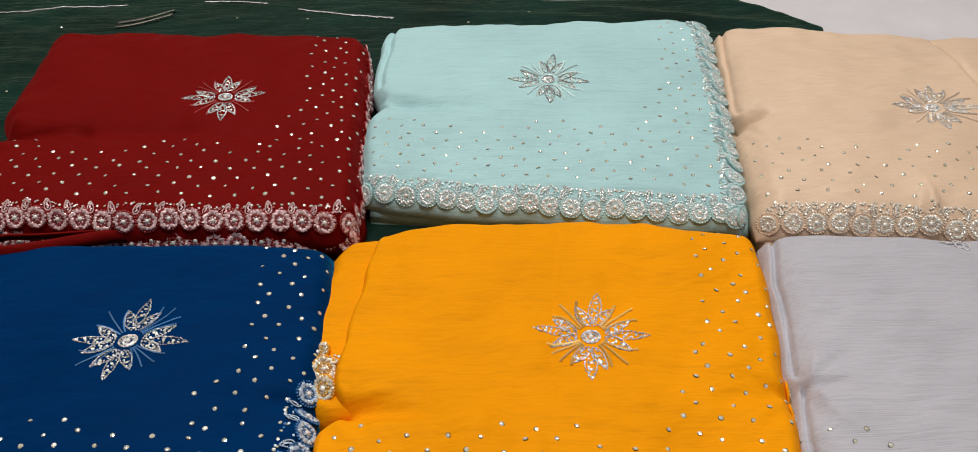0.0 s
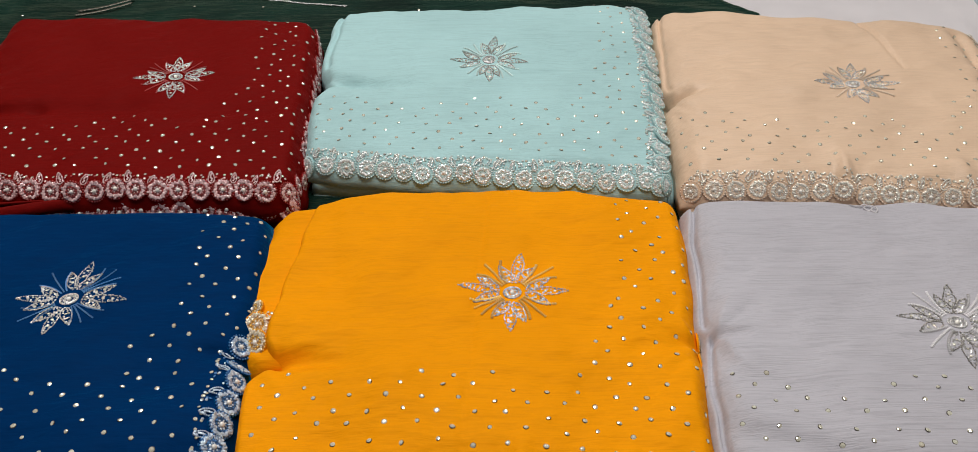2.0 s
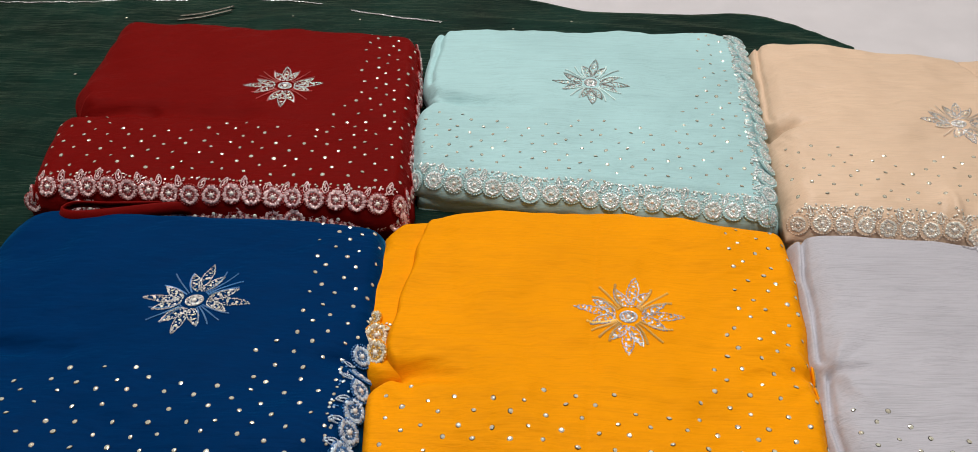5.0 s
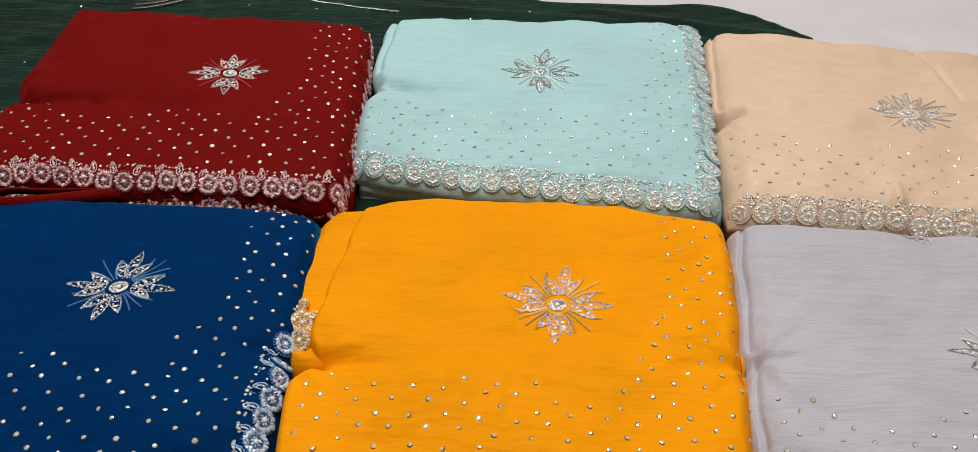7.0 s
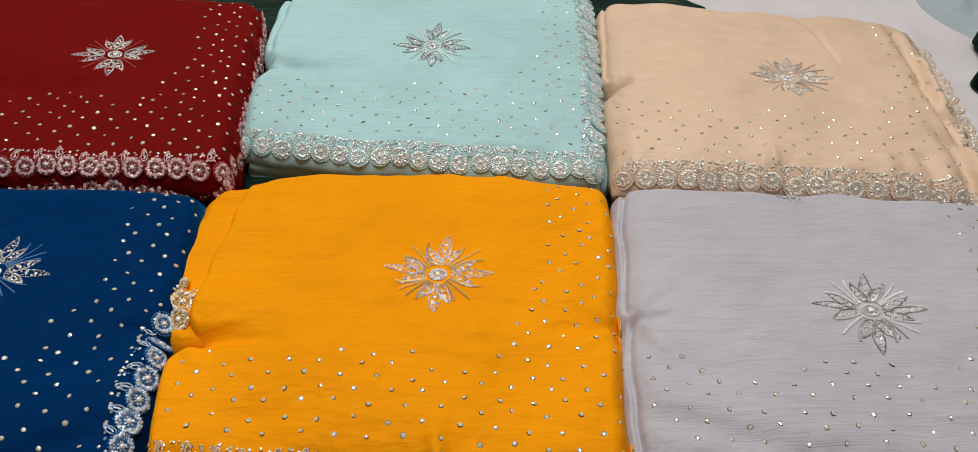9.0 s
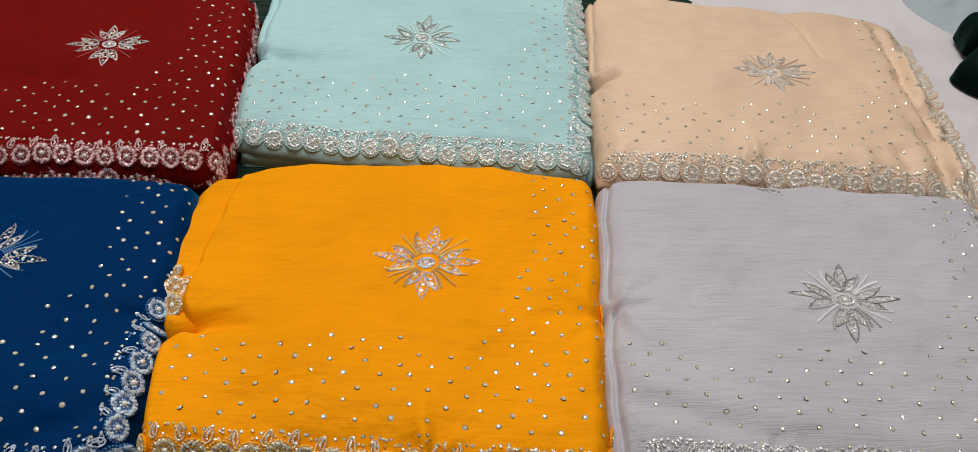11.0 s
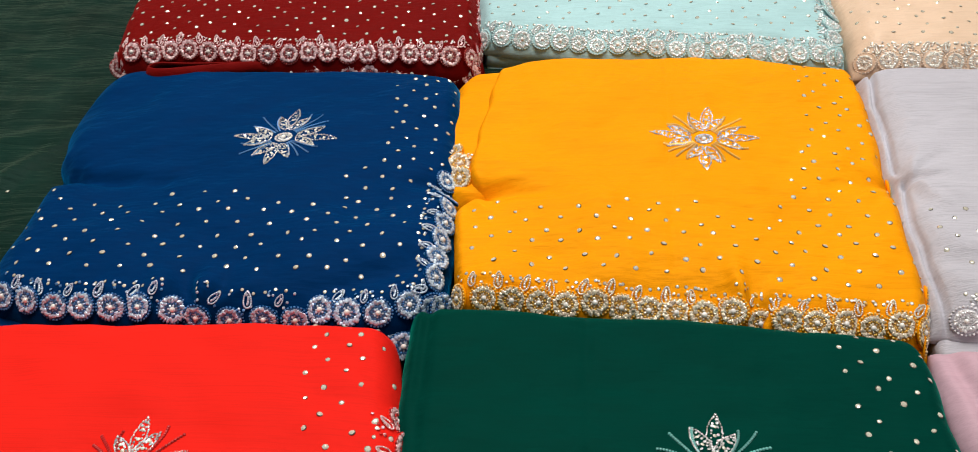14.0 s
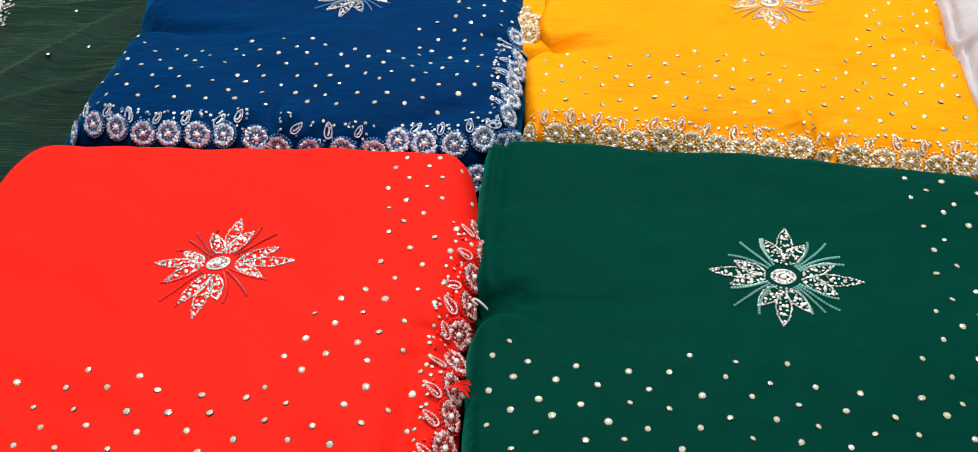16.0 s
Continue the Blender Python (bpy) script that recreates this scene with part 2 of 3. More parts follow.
# ---- embroidery ----
def motif(pad, thing, where, arms, thread, rim, ray):
    """A flower of four sequin leaf clusters with beaded rays between them and a ringed pearl in the middle.
    arms: the tips of the clusters (right, far, left, near) from the middle, in millimetres; ray: the beads' half width."""
    u0, v0 = pad.uv(*where)
    e = 0.01
    jac = np.stack([(pad.at(u0 + e, v0) - pad.at(u0 - e, v0))[:2], (pad.at(u0, v0 + e) - pad.at(u0, v0 - e))[:2]], 1) / (2 * e)
    back = np.linalg.inv(jac)
    u0, v0 = np.array([u0, v0]) + back @ (np.array(where) - pad.at(u0, v0)[:2])
    rng = random.Random(int(1000 * (where[0] + 3 * where[1])))
    tips = [np.array(a) / 1000 for a in arms]
    items = []

    def lay(kind, at, r, h, mat=0, tilt=0.35, long=1.0, aim=None):
        items.append((kind, at, r, h, mat, tilt, long, aim))

    def finish(name, mats, parent, label=""):
        heap = Heap()
        spots = np.array([it[1] for it in items]) @ back.T + (u0, v0)
        P, X, Y, N = pad.axes_many(spots[:, 0], spots[:, 1])
        for it, p, ax, ay, n in zip(items, P, X, Y, N):
            kind, _, r, h, mat, tilt, long, aim = it
            n2 = n + ax * rng.uniform(-tilt, tilt) + ay * rng.uniform(-tilt, tilt)
            n2 /= np.linalg.norm(n2)
            a2 = ax - n2 * ax.dot(n2)
            a2 /= np.linalg.norm(a2)
            sp = rng.uniform(0, 1.2) if aim is None else aim
            b2 = np.cross(n2, a2)
            heap.add(*kind, p + n * 0.0003, a2 * math.cos(sp) + b2 * math.sin(sp), b2 * math.cos(sp) - a2 * math.sin(sp), n2, (r * long, r, h), mat)
        items.clear()
        return part(name, mesh_of(name, heap.v, heap.f, mats, heap.m), parent, label)

    # the middle: a pearl, a ring of sequins, a gap that shows the cloth, a ring of silver beads
    mid = 0.5 * (tips[0] - tips[2]) / 45 * 1000, 0.5 * (tips[1] - tips[3]) / 45 * 1000

    def polar(r, a):
        return r * (mid[0] * math.cos(a) + 0.9 * mid[1] * math.sin(a))
    for k in range(30):
        a = 2 * math.pi * k / 30
        lay(BEAD, polar(0.0070, a), 0.0010, 0.0011, 0, 0.45, 1.25, a + math.pi / 2)
        if k % 2:
            lay(BEAD, polar(0.0059, a), 0.0008, 0.0008, 0, 0.4)
        if k % 2 == 0:
            lay(SEQUIN, polar(rng.uniform(0.0034, 0.0050), a), 0.0014, 0.0014, 0, 0.5)
    lay(dome(10, ((1.0, 0.0), (0.92, 0.4), (0.65, 0.78), (0.0, 1.0))), np.zeros(2), 0.0021, 0.0022, 1, 0.0)
    root = finish("motif", [SILVER, PEARL], thing, "silver sequin and pearl flower motif")
    for q in range(4):
        axis = tips[q]
        across = 0.5 * (tips[(q + 1) % 4] - tips[(q + 3) % 4])
        for lateral, reach, start in ((-0.30, 0.68, 0.25), (0.30, 0.70, 0.25), (0.0, 1.0, 0.34)):
            reach *= rng.uniform(0.92, 1.06) if lateral else 1.0
            lateral *= rng.uniform(0.8, 1.2)
            foot = axis * start + across * lateral * 0.12
            tip = axis * reach + across * lateral
            way = tip - foot
            length = np.linalg.norm(way)
            way = way / length
            side = np.array([-way[1], way[0]])
            aim = math.atan2(way[1], way[0])
            wide = rng.uniform(0.0042, 0.0051) * (1.0 if q % 2 else 0.88)

            def half(t):
                return wide * math.sin(math.pi * min(max(t, 0.0), 1.0) ** 0.8) ** 0.75
            steps = 16
            for k in range(steps + 1):
                t = k / steps
                for sg in (-1, 1):
                    slope = math.atan2(sg * (half(t + 0.03) - half(t - 0.03)), 0.06 * length)
                    lay(BEAD, foot + way * (t * length + rng.uniform(-0.0004, 0.0004)) + side * (sg * half(t) + rng.uniform(-0.0004, 0.0004)), rng.uniform(0.0006, 0.00095), 0.0009, 2, 0.5, 1.4, aim + slope)
            for k in range(1, 9):
                t = k / 9
                for sg in (-0.45, 0.45):
                    if rng.random() < 0.88:
                        lay(SEQUIN, foot + way * ((t + rng.uniform(-0.04, 0.04)) * length) + side * (sg * half(t)), rng.uniform(0.0008, 0.0014), 0.0009, 0, 0.55)
            for t in (0.4, 0.66):
                lay(GEM, foot + way * (t * length), 0.0014, 0.0014, 1, 0.35)
        finish("sequin_leaf", [SILVER, STONE, rim], root)
        nxt = tips[(q + 1) % 4]
        count = 4 if (q + int(100 * abs(where[0]))) % 3 == 0 else 3
        for k in range(count):
            c = (k - (count - 1) / 2) * (2.0 / (count - 1))
            a0 = math.pi / 4 + 0.20 * c
            bend = 0.17 * c + rng.uniform(-0.06, 0.06)
            out = (0.93 - 0.09 * abs(c)) * rng.uniform(0.93, 1.05)
            ts = np.linspace(0, 1, 61)
            r = 0.24 + ts * (out - 0.24)
            a = a0 + bend * ts * ts
            flat = (np.cos(a) * r)[:, None] * axis + (np.sin(a) * r)[:, None] * nxt
            uv = flat @ back.T + (u0, v0)
            P, X, Y, N = pad.axes_many(uv[:, 0], uv[:, 1])
            verts, faces = [], []
            for k2 in range(61):
                way = P[min(k2 + 1, 60)] - P[max(k2 - 1, 0)]
                way = way / np.linalg.norm(way)
                side = np.cross(N[k2], way)
                w = ray * (0.15, 0.95, 1.05, 0.9)[k2 % 4]
                for q2 in range(6):
                    b = math.pi * q2 / 3
                    verts.append(P[k2] + N[k2] * 0.0005 + (side * math.cos(b) + N[k2] * (0.7 * math.sin(b))) * w)
                if k2:
                    o = 6 * k2
                    faces += [(o - 6 + q2, o - 6 + (q2 + 1) % 6, o + (q2 + 1) % 6, o + q2) for q2 in range(6)]
            faces += [tuple(range(6))[::-1], tuple(range(6 * 60, 6 * 61))]
            part("beaded_ray", mesh_of("beaded_ray", verts, faces, [thread], None, False), root)


def medallion_mesh(silver, plate, thread):
    """A pearl in a gap of coloured thread, inside a thick ring of overlapping sequins, on a stiffened round of cloth."""
    h = Heap()
    ex, ey, ez = np.eye(3)
    h.add(*dome(18, ((1.0, 0.0), (0.96, 0.5), (0.0, 0.7))), np.zeros(3), ex, ey, ez, (0.0094, 0.0094, 0.0006), 2)

    def ring(kind, radius, spread, count, small, large, lean, mat):
        for k in range(count):
            a = 2 * math.pi * (k + random.uniform(-0.4, 0.4)) / count
            r = radius + random.uniform(-spread, spread)
            out = ex * math.cos(a) + ey * math.sin(a)
            tilt = ez + ex * random.uniform(-lean, lean) + ey * random.uniform(-lean, lean)
            tilt /= np.linalg.norm(tilt)
            way = out - tilt * out.dot(tilt)
            way /= np.linalg.norm(way)
            w = random.uniform(small, large)
            h.add(*kind, out * r + ez * random.uniform(0.0005, 0.0010), way, np.cross(tilt, way), tilt, (1.3 * w, w, w), mat)
    ring(SEQUIN, 0.0073, 0.0013, 60, 0.0009, 0.0015, 0.5, 0)
    ring(BEAD, 0.0047, 0.0002, 16, 0.0006, 0.0008, 0.2, 3)
    ring(SEQUIN, 0.0029, 0.0003, 8, 0.0007, 0.0010, 0.5, 0)
    h.add(*dome(9, ((1.0, 0.0), (0.9, 0.45), (0.6, 0.8), (0.0, 1.0))), np.array([0, 0, 0.0005]), ex, ey, ez, (0.0021, 0.0021, 0.0021), 1)
    return mesh_of("medallion", h.v, h.f, [silver, PEARL, plate, thread], h.m)


def sprig_mesh(silver):
    """A pointed leaf loop of beads, filled with sequins, that stands between two medallions."""
    h = Heap()
    ex, ey, ez = np.eye(3)
    for k in range(22):
        a = 2 * math.pi * k / 22
        x, y = 0.0031 * math.sin(a) * (1.0 + 0.3 * math.cos(a)), 0.0062 - 0.0064 * math.cos(a)
        h.add(*BEAD, np.array([x, y, 0.0005]), ex, ey, ez, (0.0009, 0.0010, 0.0012), 0)
    for k in range(5):
        h.add(*SEQUIN, np.array([random.uniform(-0.0009, 0.0009), 0.0028 + 0.0018 * k, 0.0006]), ex, ey, ez, (0.0012, 0.0012, 0.001), 0)
    return mesh_of("sprig", h.v, h.f, [silver], h.m)


random.seed(4)


def stone_mesh():
    h = Heap()
    ex, ey, ez = np.eye(3)
    # dark ring in place of the shadow round the stone
    h.add(*dome(8, ((1.25, 0.0), (1.18, 0.16), (0.0, 0.18))), np.zeros(3), ex, ey, ez, (1, 1, 1), 1)
    h.add(*GEM, np.array([0, 0, 0.05]), ex, ey, ez, (1, 1, 1), 0)
    return mesh_of("stone", h.v, h.f, [STONE, RIM_SHADE_AND_MARK], h.m, False)


GEM_MESH = stone_mesh()


def put(name, me, parent, p, x, y, n, s=1.0):
    ob = part(name, me, parent)
    m = Matrix(((x[0], y[0], n[0], p[0]), (x[1], y[1], n[1], p[1]), (x[2], y[2], n[2], p[2]), (0, 0, 0, 1)))
    ob.matrix_basis = m @ Matrix.Diagonal((s, s, s, 1))
    return ob


def lace(pad, thing, mat, side, start, end, seed, inset=0.0095, pitch=0.0206, thread=None, fill=8, medallions=None, small=1.0):
    """A scalloped border of ringed medallions along the near or the right edge, with leaf loops and small stones inside it."""
    rng = random.Random(seed)
    length = (end - start) * (pad.w if side == "near" else pad.h)
    count = max(2, int(length / pitch))
    step = (end - start) / count
    band, spots = Heap(), []
    rings, loops = medallions
    disc = dome(12, ((1.0, -0.4), (1.0, 0.25), (0.85, 0.6), (0.0, 0.6)))
    wanted = []
    for k in range(count + 1):
        s = start + step * k
        wanted.append(("medallion", s, inset + rng.uniform(-0.0008, 0.0008)))
        if k < count and inset < 0.003:
            wanted.append(("fill", s + 0.5 * step, 0.004))
        elif k < count:
            wanted.append(("sprig", s + 0.5 * step + rng.uniform(-0.1, 0.1) * step, inset + 0.0052))
            wanted += [("fill", s + rng.uniform(0, 1) * step, max(0.001, inset + rng.uniform(0.002, 0.0155))) for _ in range(fill)]
            wanted += [("small_stone", s + (0.05 + 0.32 * q) * step, inset + 0.0135 + rng.uniform(-0.002, 0.003)) for q in range(3)]
    along, depth = np.array([w[1] for w in wanted]), np.array([w[2] for w in wanted])
    if side == "near":
        P, X, Y, N = pad.axes_many(along, depth / pad.h)
    elif side == "left":
        P, Y, X, N = pad.axes_many(depth / pad.w, along)
        X = -X
    else:
        P, Y, X, N = pad.axes_many(1 - depth / pad.w, along)
        Y = -Y

    def leaning(x, y, n, most):
        n = n + x * rng.uniform(-most, most) + y * rng.uniform(-most, most)
        n = n / np.linalg.norm(n)
        x = x - n * x.dot(n)
        x = x / np.linalg.norm(x)
        return x, np.cross(n, x), n
    for (name, _, _), p, x, y, n in zip(wanted, P, X, Y, N):
        if name == "medallion":
            x, y, n = leaning(x, y, n, 0.12)
            band.add(*disc, p, x, y, n, (0.0120, 0.0112, 0.0016))
            for q in range(26):
                a = 2 * math.pi * q / 26
                band.add(*BEAD, p + x * (0.0108 * math.cos(a)) + y * (0.0104 * math.sin(a)) + n * 0.0007, x, y, n, (0.0010, 0.0010, 0.0010), 1)
            spots.append((name, rng.choice(rings), p + n * 0.0009, x, y, n, small * rng.uniform(0.94, 1.08)))
        elif name == "sprig":
            lean = rng.uniform(-0.7, 0.35)
            x, y = x * math.cos(lean) + y * math.sin(lean), y * math.cos(lean) - x * math.sin(lean)
            spots.append((name, loops, p + n * 0.0006, x, y, n, rng.uniform(0.72, 1.0)))
        elif name == "fill":
            x, y, n2 = leaning(x, y, n, 0.5)
            band.add(*SEQUIN, p + n * 0.0007, x, y, n2, (0.0013, 0.0013, 0.0012), rng.choice((1, 2, 2)))
        else:
            x, y, n = leaning(x, y, n, 0.2)
            spots.append((name, GEM_MESH, p, x, y, n, 0.00125))
    hem = part("lace_border", mesh_of("lace_border", band.v, band.f, [mat, thread, loops.materials[0]], band.m), thing, "scalloped beaded lace border")
    for name, me, p, x, y, n, size in spots:
        put(name, me, hem, p, x, y, n, size)


def stones(pad, thing, seed, front=(0.032, 0.135), column=0.068, slant=0.5, reach=0.21, left=0.01, size=0.0018):
    """Rows of loose set stones: a band along the near edge and one along the right edge, wider towards their corner."""
    rng = random.Random(seed)
    spots = []
    for rise, gap, column_only in ((0.0126, 0.0265, False), (0.0118, 0.027, True)):
        for j in range(int(pad.h / rise)):
            for i in range(int(pad.w / gap) + 1):
                a = 0.010 + (i + 0.5 * (j % 2)) * gap + rng.uniform(-0.0035, 0.0035)
                b = 0.014 + j * rise + rng.uniform(-0.0025, 0.0025)
                edge = front[1] + 0.010 * math.sin(a * 40)
                in_front = front[0] < b < edge
                in_column = edge + 0.004 < b < pad.h - 0.008 and a < column + max(0.0, reach - b) * slant
                u, v = 1 - a / pad.w, b / pad.h
                if (in_column if column_only else in_front) and left / pad.w < u < 0.985:
                    spots.append((u, v))
    P, X, Y, N = pad.axes_many([q[0] for q in spots], [q[1] for q in spots])
    for p, x, y, n in zip(P, X, Y, N):
        n = n + x * rng.uniform(-0.32, 0.32) + y * rng.uniform(-0.32, 0.32)
        n /= np.linalg.norm(n)
        x = x - n * x.dot(n)
        x /= np.linalg.norm(x)
        put("stone", GEM_MESH, thing, p - n * 0.0001, x, np.cross(n, x), n, size * rng.uniform(0.85, 1.15))


def saree(colour, label, top, lower, flower=None, laces=(), gems=None, fill=8, ray=0.0013, rim=SILVER):
    """A folded saree: the upper cloth, its lower folded layers, lace, flower and stones."""
    mat, thread, silver, plate = colour
    medallions = [medallion_mesh(silver, plate, thread) for _ in range(5)], sprig_mesh(silver)
    thing = tagged(new("folded_saree"), label=label, category="saree", group="folded sarees laid out in rows")
    pad = Pad(**top)
    part("upper_fold", pad.mesh("upper_fold", mat), thing)
    pads = []
    for low in lower:
        q = Pad(**low)
        pads.append(q)
        part("lower_fold", q.mesh("lower_fold", mat, 60, 50), thing)
    if flower:
        motif(pad, thing, *flower, thread, rim, ray)
    for which, side, start, end, seed, inset in laces:
        lace(pad if which == 0 else pads[which - 1], thing, mat, side, start, end, seed, inset, thread=thread, fill=fill, medallions=medallions, small=0.9 if fill > 20 else 1.06)
    if gems:
        stones(pad, thing, **gems)
    return thing


def lows(fl, fr, nr, nl, grow, seed, heights=((0.0, 0.014), (0.008, 0.026))):
    """The lower folded layers, each a little out of line with the one above; grow: by how much they stand out left, right, far, near."""
    rng = random.Random(seed)
    out = []
    for z0, z1 in heights:
        l, r, f, n = (g + rng.uniform(-0.003, 0.003) for g in grow)
        out.append(dict(fl=(fl[0] - l, fl[1] + f), fr=(fr[0] + r, fr[1] + f), nr=(nr[0] + r, nr[1] - n), nl=(nl[0] - l, nl[1] - n), base=z0 + 0.001, top=z1, radii=(0.008,) * 4, crown=0.0, seed=seed, rough=0.001, left=[(0, 0), (0.5, rng.uniform(-0.004, 0.004)), (1, 0)], near=[(0, 0), (0.4, rng.uniform(-0.004, 0.004)), (1, 0)]))
    return out


def tone(name, base, thread, **kw):
    """The cloth of a saree, its thread, the silver of its lace with the cloth's reflection painted in, and the
    stiffened ground of its medallions.
    """
    pale = min(thread) > 0.4
    # silver coloured towards the thread, as if it mirrored the cloth beside it
    tint = tuple(0.98 * (1 - (0.6 if pale else 0.42) * (1 - c / max(thread))) for c in thread)
    ground = thread if pale else tuple(0.02 + 0.55 * c for c in thread)
    return cloth(name, base, **kw), sparkle(name + "_thread", thread, 0.35, 0.0), sparkle(name + "_silver", tint, 0.22, 0.3, 0.18), sparkle(name + "_lace", ground, 0.5, 0.1, 0.15)


# ---- setting ----
def slab(name, x0, x1, y0, y1, z0, z1, mat, label):
    v = [(x, y, z) for z in (z0, z1) for y in (y0, y1) for x in (x0, x1)]
    f = [(0, 2, 3, 1), (4, 5, 7, 6), (0, 1, 5, 4), (2, 6, 7, 3), (0, 4, 6, 2), (1, 3, 7, 5)]
    return tagged(new(name, mesh_of(name, v, f, [mat], None, False)), label=label, kind="structure")


def sheet(name, x0, x1, y0, y1, n, height, mat):
    g = np.linspace(0, 1, n)
    x, y = np.meshgrid(x0 + (x1 - x0) * g, y0 + (y1 - y0) * g)
    z = height(x, y)
    v = np.stack([x, y, z], -1).reshape(-1, 3)
    f = [(j * n + i, j * n + i + 1, (j + 1) * n + i + 1, (j + 1) * n + i) for j in range(n - 1) for i in range(n - 1)]
    return new(name, mesh_of(name, v, f, [mat]))


def sheet_height(x, y):
    z = -0.004 + 0.0015 * wavy(x, y, 9, 0.3)
    for cx, cy, dx, dy, h, w in ((0.74, 0.80, 0.80, 0.60, 0.007, 0.012), (0.72, 0.72, 0.30, -0.95, 0.009, 0.014), (0.78, 0.90, 0.97, 0.25, 0.006, 0.012), (0.69, 1.0, 0.1, 0.99, 0.003, 0.01), (0.66, 0.66, 0.55, -0.83, 0.006, 0.015)):
        along, off = (x - cx) * dx + (y - cy) * dy, (x - cx) * -dy + (y - cy) * dx
        z = z + h * np.exp(-(off / w) ** 2 - (along / 0.10) ** 2)
    return z


ground = sheet("floor", -2.5, 2.5, -2.0, 3.0, 500, sheet_height, SHEET)
tagged(ground, label="white cotton sheet spread over the floor", kind="structure")
# unseen walls and ceiling, added to bounce light and be mirrored in the stones
slab("wall_north", -2.5, 2.5, 3.0, 3.1, -0.1, 2.7, WALL, "plain pale wall added out of view")
slab("wall_south", -2.5, 2.5, -2.1, -2.0, -0.1, 2.7, WALL, "plain pale wall added out of view")
slab("wall_west", -2.6, -2.5, -2.1, 3.1, -0.1, 2.7, WALL, "plain pale wall added out of view")
slab("wall_east", 2.5, 2.6, -2.1, 3.1, -0.1, 2.7, WALL, "plain pale wall added out of view")
slab("ceiling", -2.6, 2.6, -2.1, 3.1, 2.7, 2.8, CEILING, "plain white ceiling added out of view")

# ---- the dark cloth under the sarees ----
DARK = cloth("dark_green_chiffon", (0.0045, 0.026, 0.0185), rough=0.5, crinkle=0.9, spec=0.05, sheen=0.8, fuzz=(0.34, 0.40, 0.28), grain=(9, 150, 60), relief=0.004, deep=0.5)


def dark_spot(u, v):
    far = 1.14 + 0.006 * np.sin(u * 14) + 0.13 * np.clip((0.74 - u) / 0.2, 0, 1) - 0.10 * np.clip((u - 0.88) / 0.12, 0, 1) ** 2
    y = -0.35 + v * (far + 0.35)
    x0 = -0.695 - 0.45 * np.clip(y - 0.54, 0, 1) + 0.006 * np.sin(y * 30)
    x1 = 0.42 - 0.3 * (1 - v) ** 2
    x = x0 + u * (x1 - x0)
    z = 0.003 + 0.004 * (1 + wavy(x, y, 21, 0.16)) + 0.0025 * wavy(x, y, 22, 0.05) * np.clip((-0.5 - x) * 12, 0.2, 1) + 0.0016 * wavy(0.12 * x, y + 0.02 * np.sin(9 * x), 33, 0.022)
    for cx, cy, dx, dy, h, w in ((-0.62, 0.42, 0.5, 0.86, 0.010, 0.012), (-0.66, 0.33, 0.8, 0.6, 0.008, 0.010), (-0.60, 0.55, 0.98, 0.2, 0.006, 0.012), (0.0, 1.10, 0.99, -0.1, 0.007, 0.010), (0.25, 1.085, 0.97, -0.22, 0.008, 0.012)):
        along, off = (x - cx) * dx + (y - cy) * dy, (x - cx) * -dy + (y - cy) * dx
        z = z + h * np.exp(-(off / w) ** 2 - (along / 0.14) ** 2)
    return np.stack([x, y, z + 0.003 * np.exp(-((1 - v) * 1.4 / 0.008) ** 2)], -1)


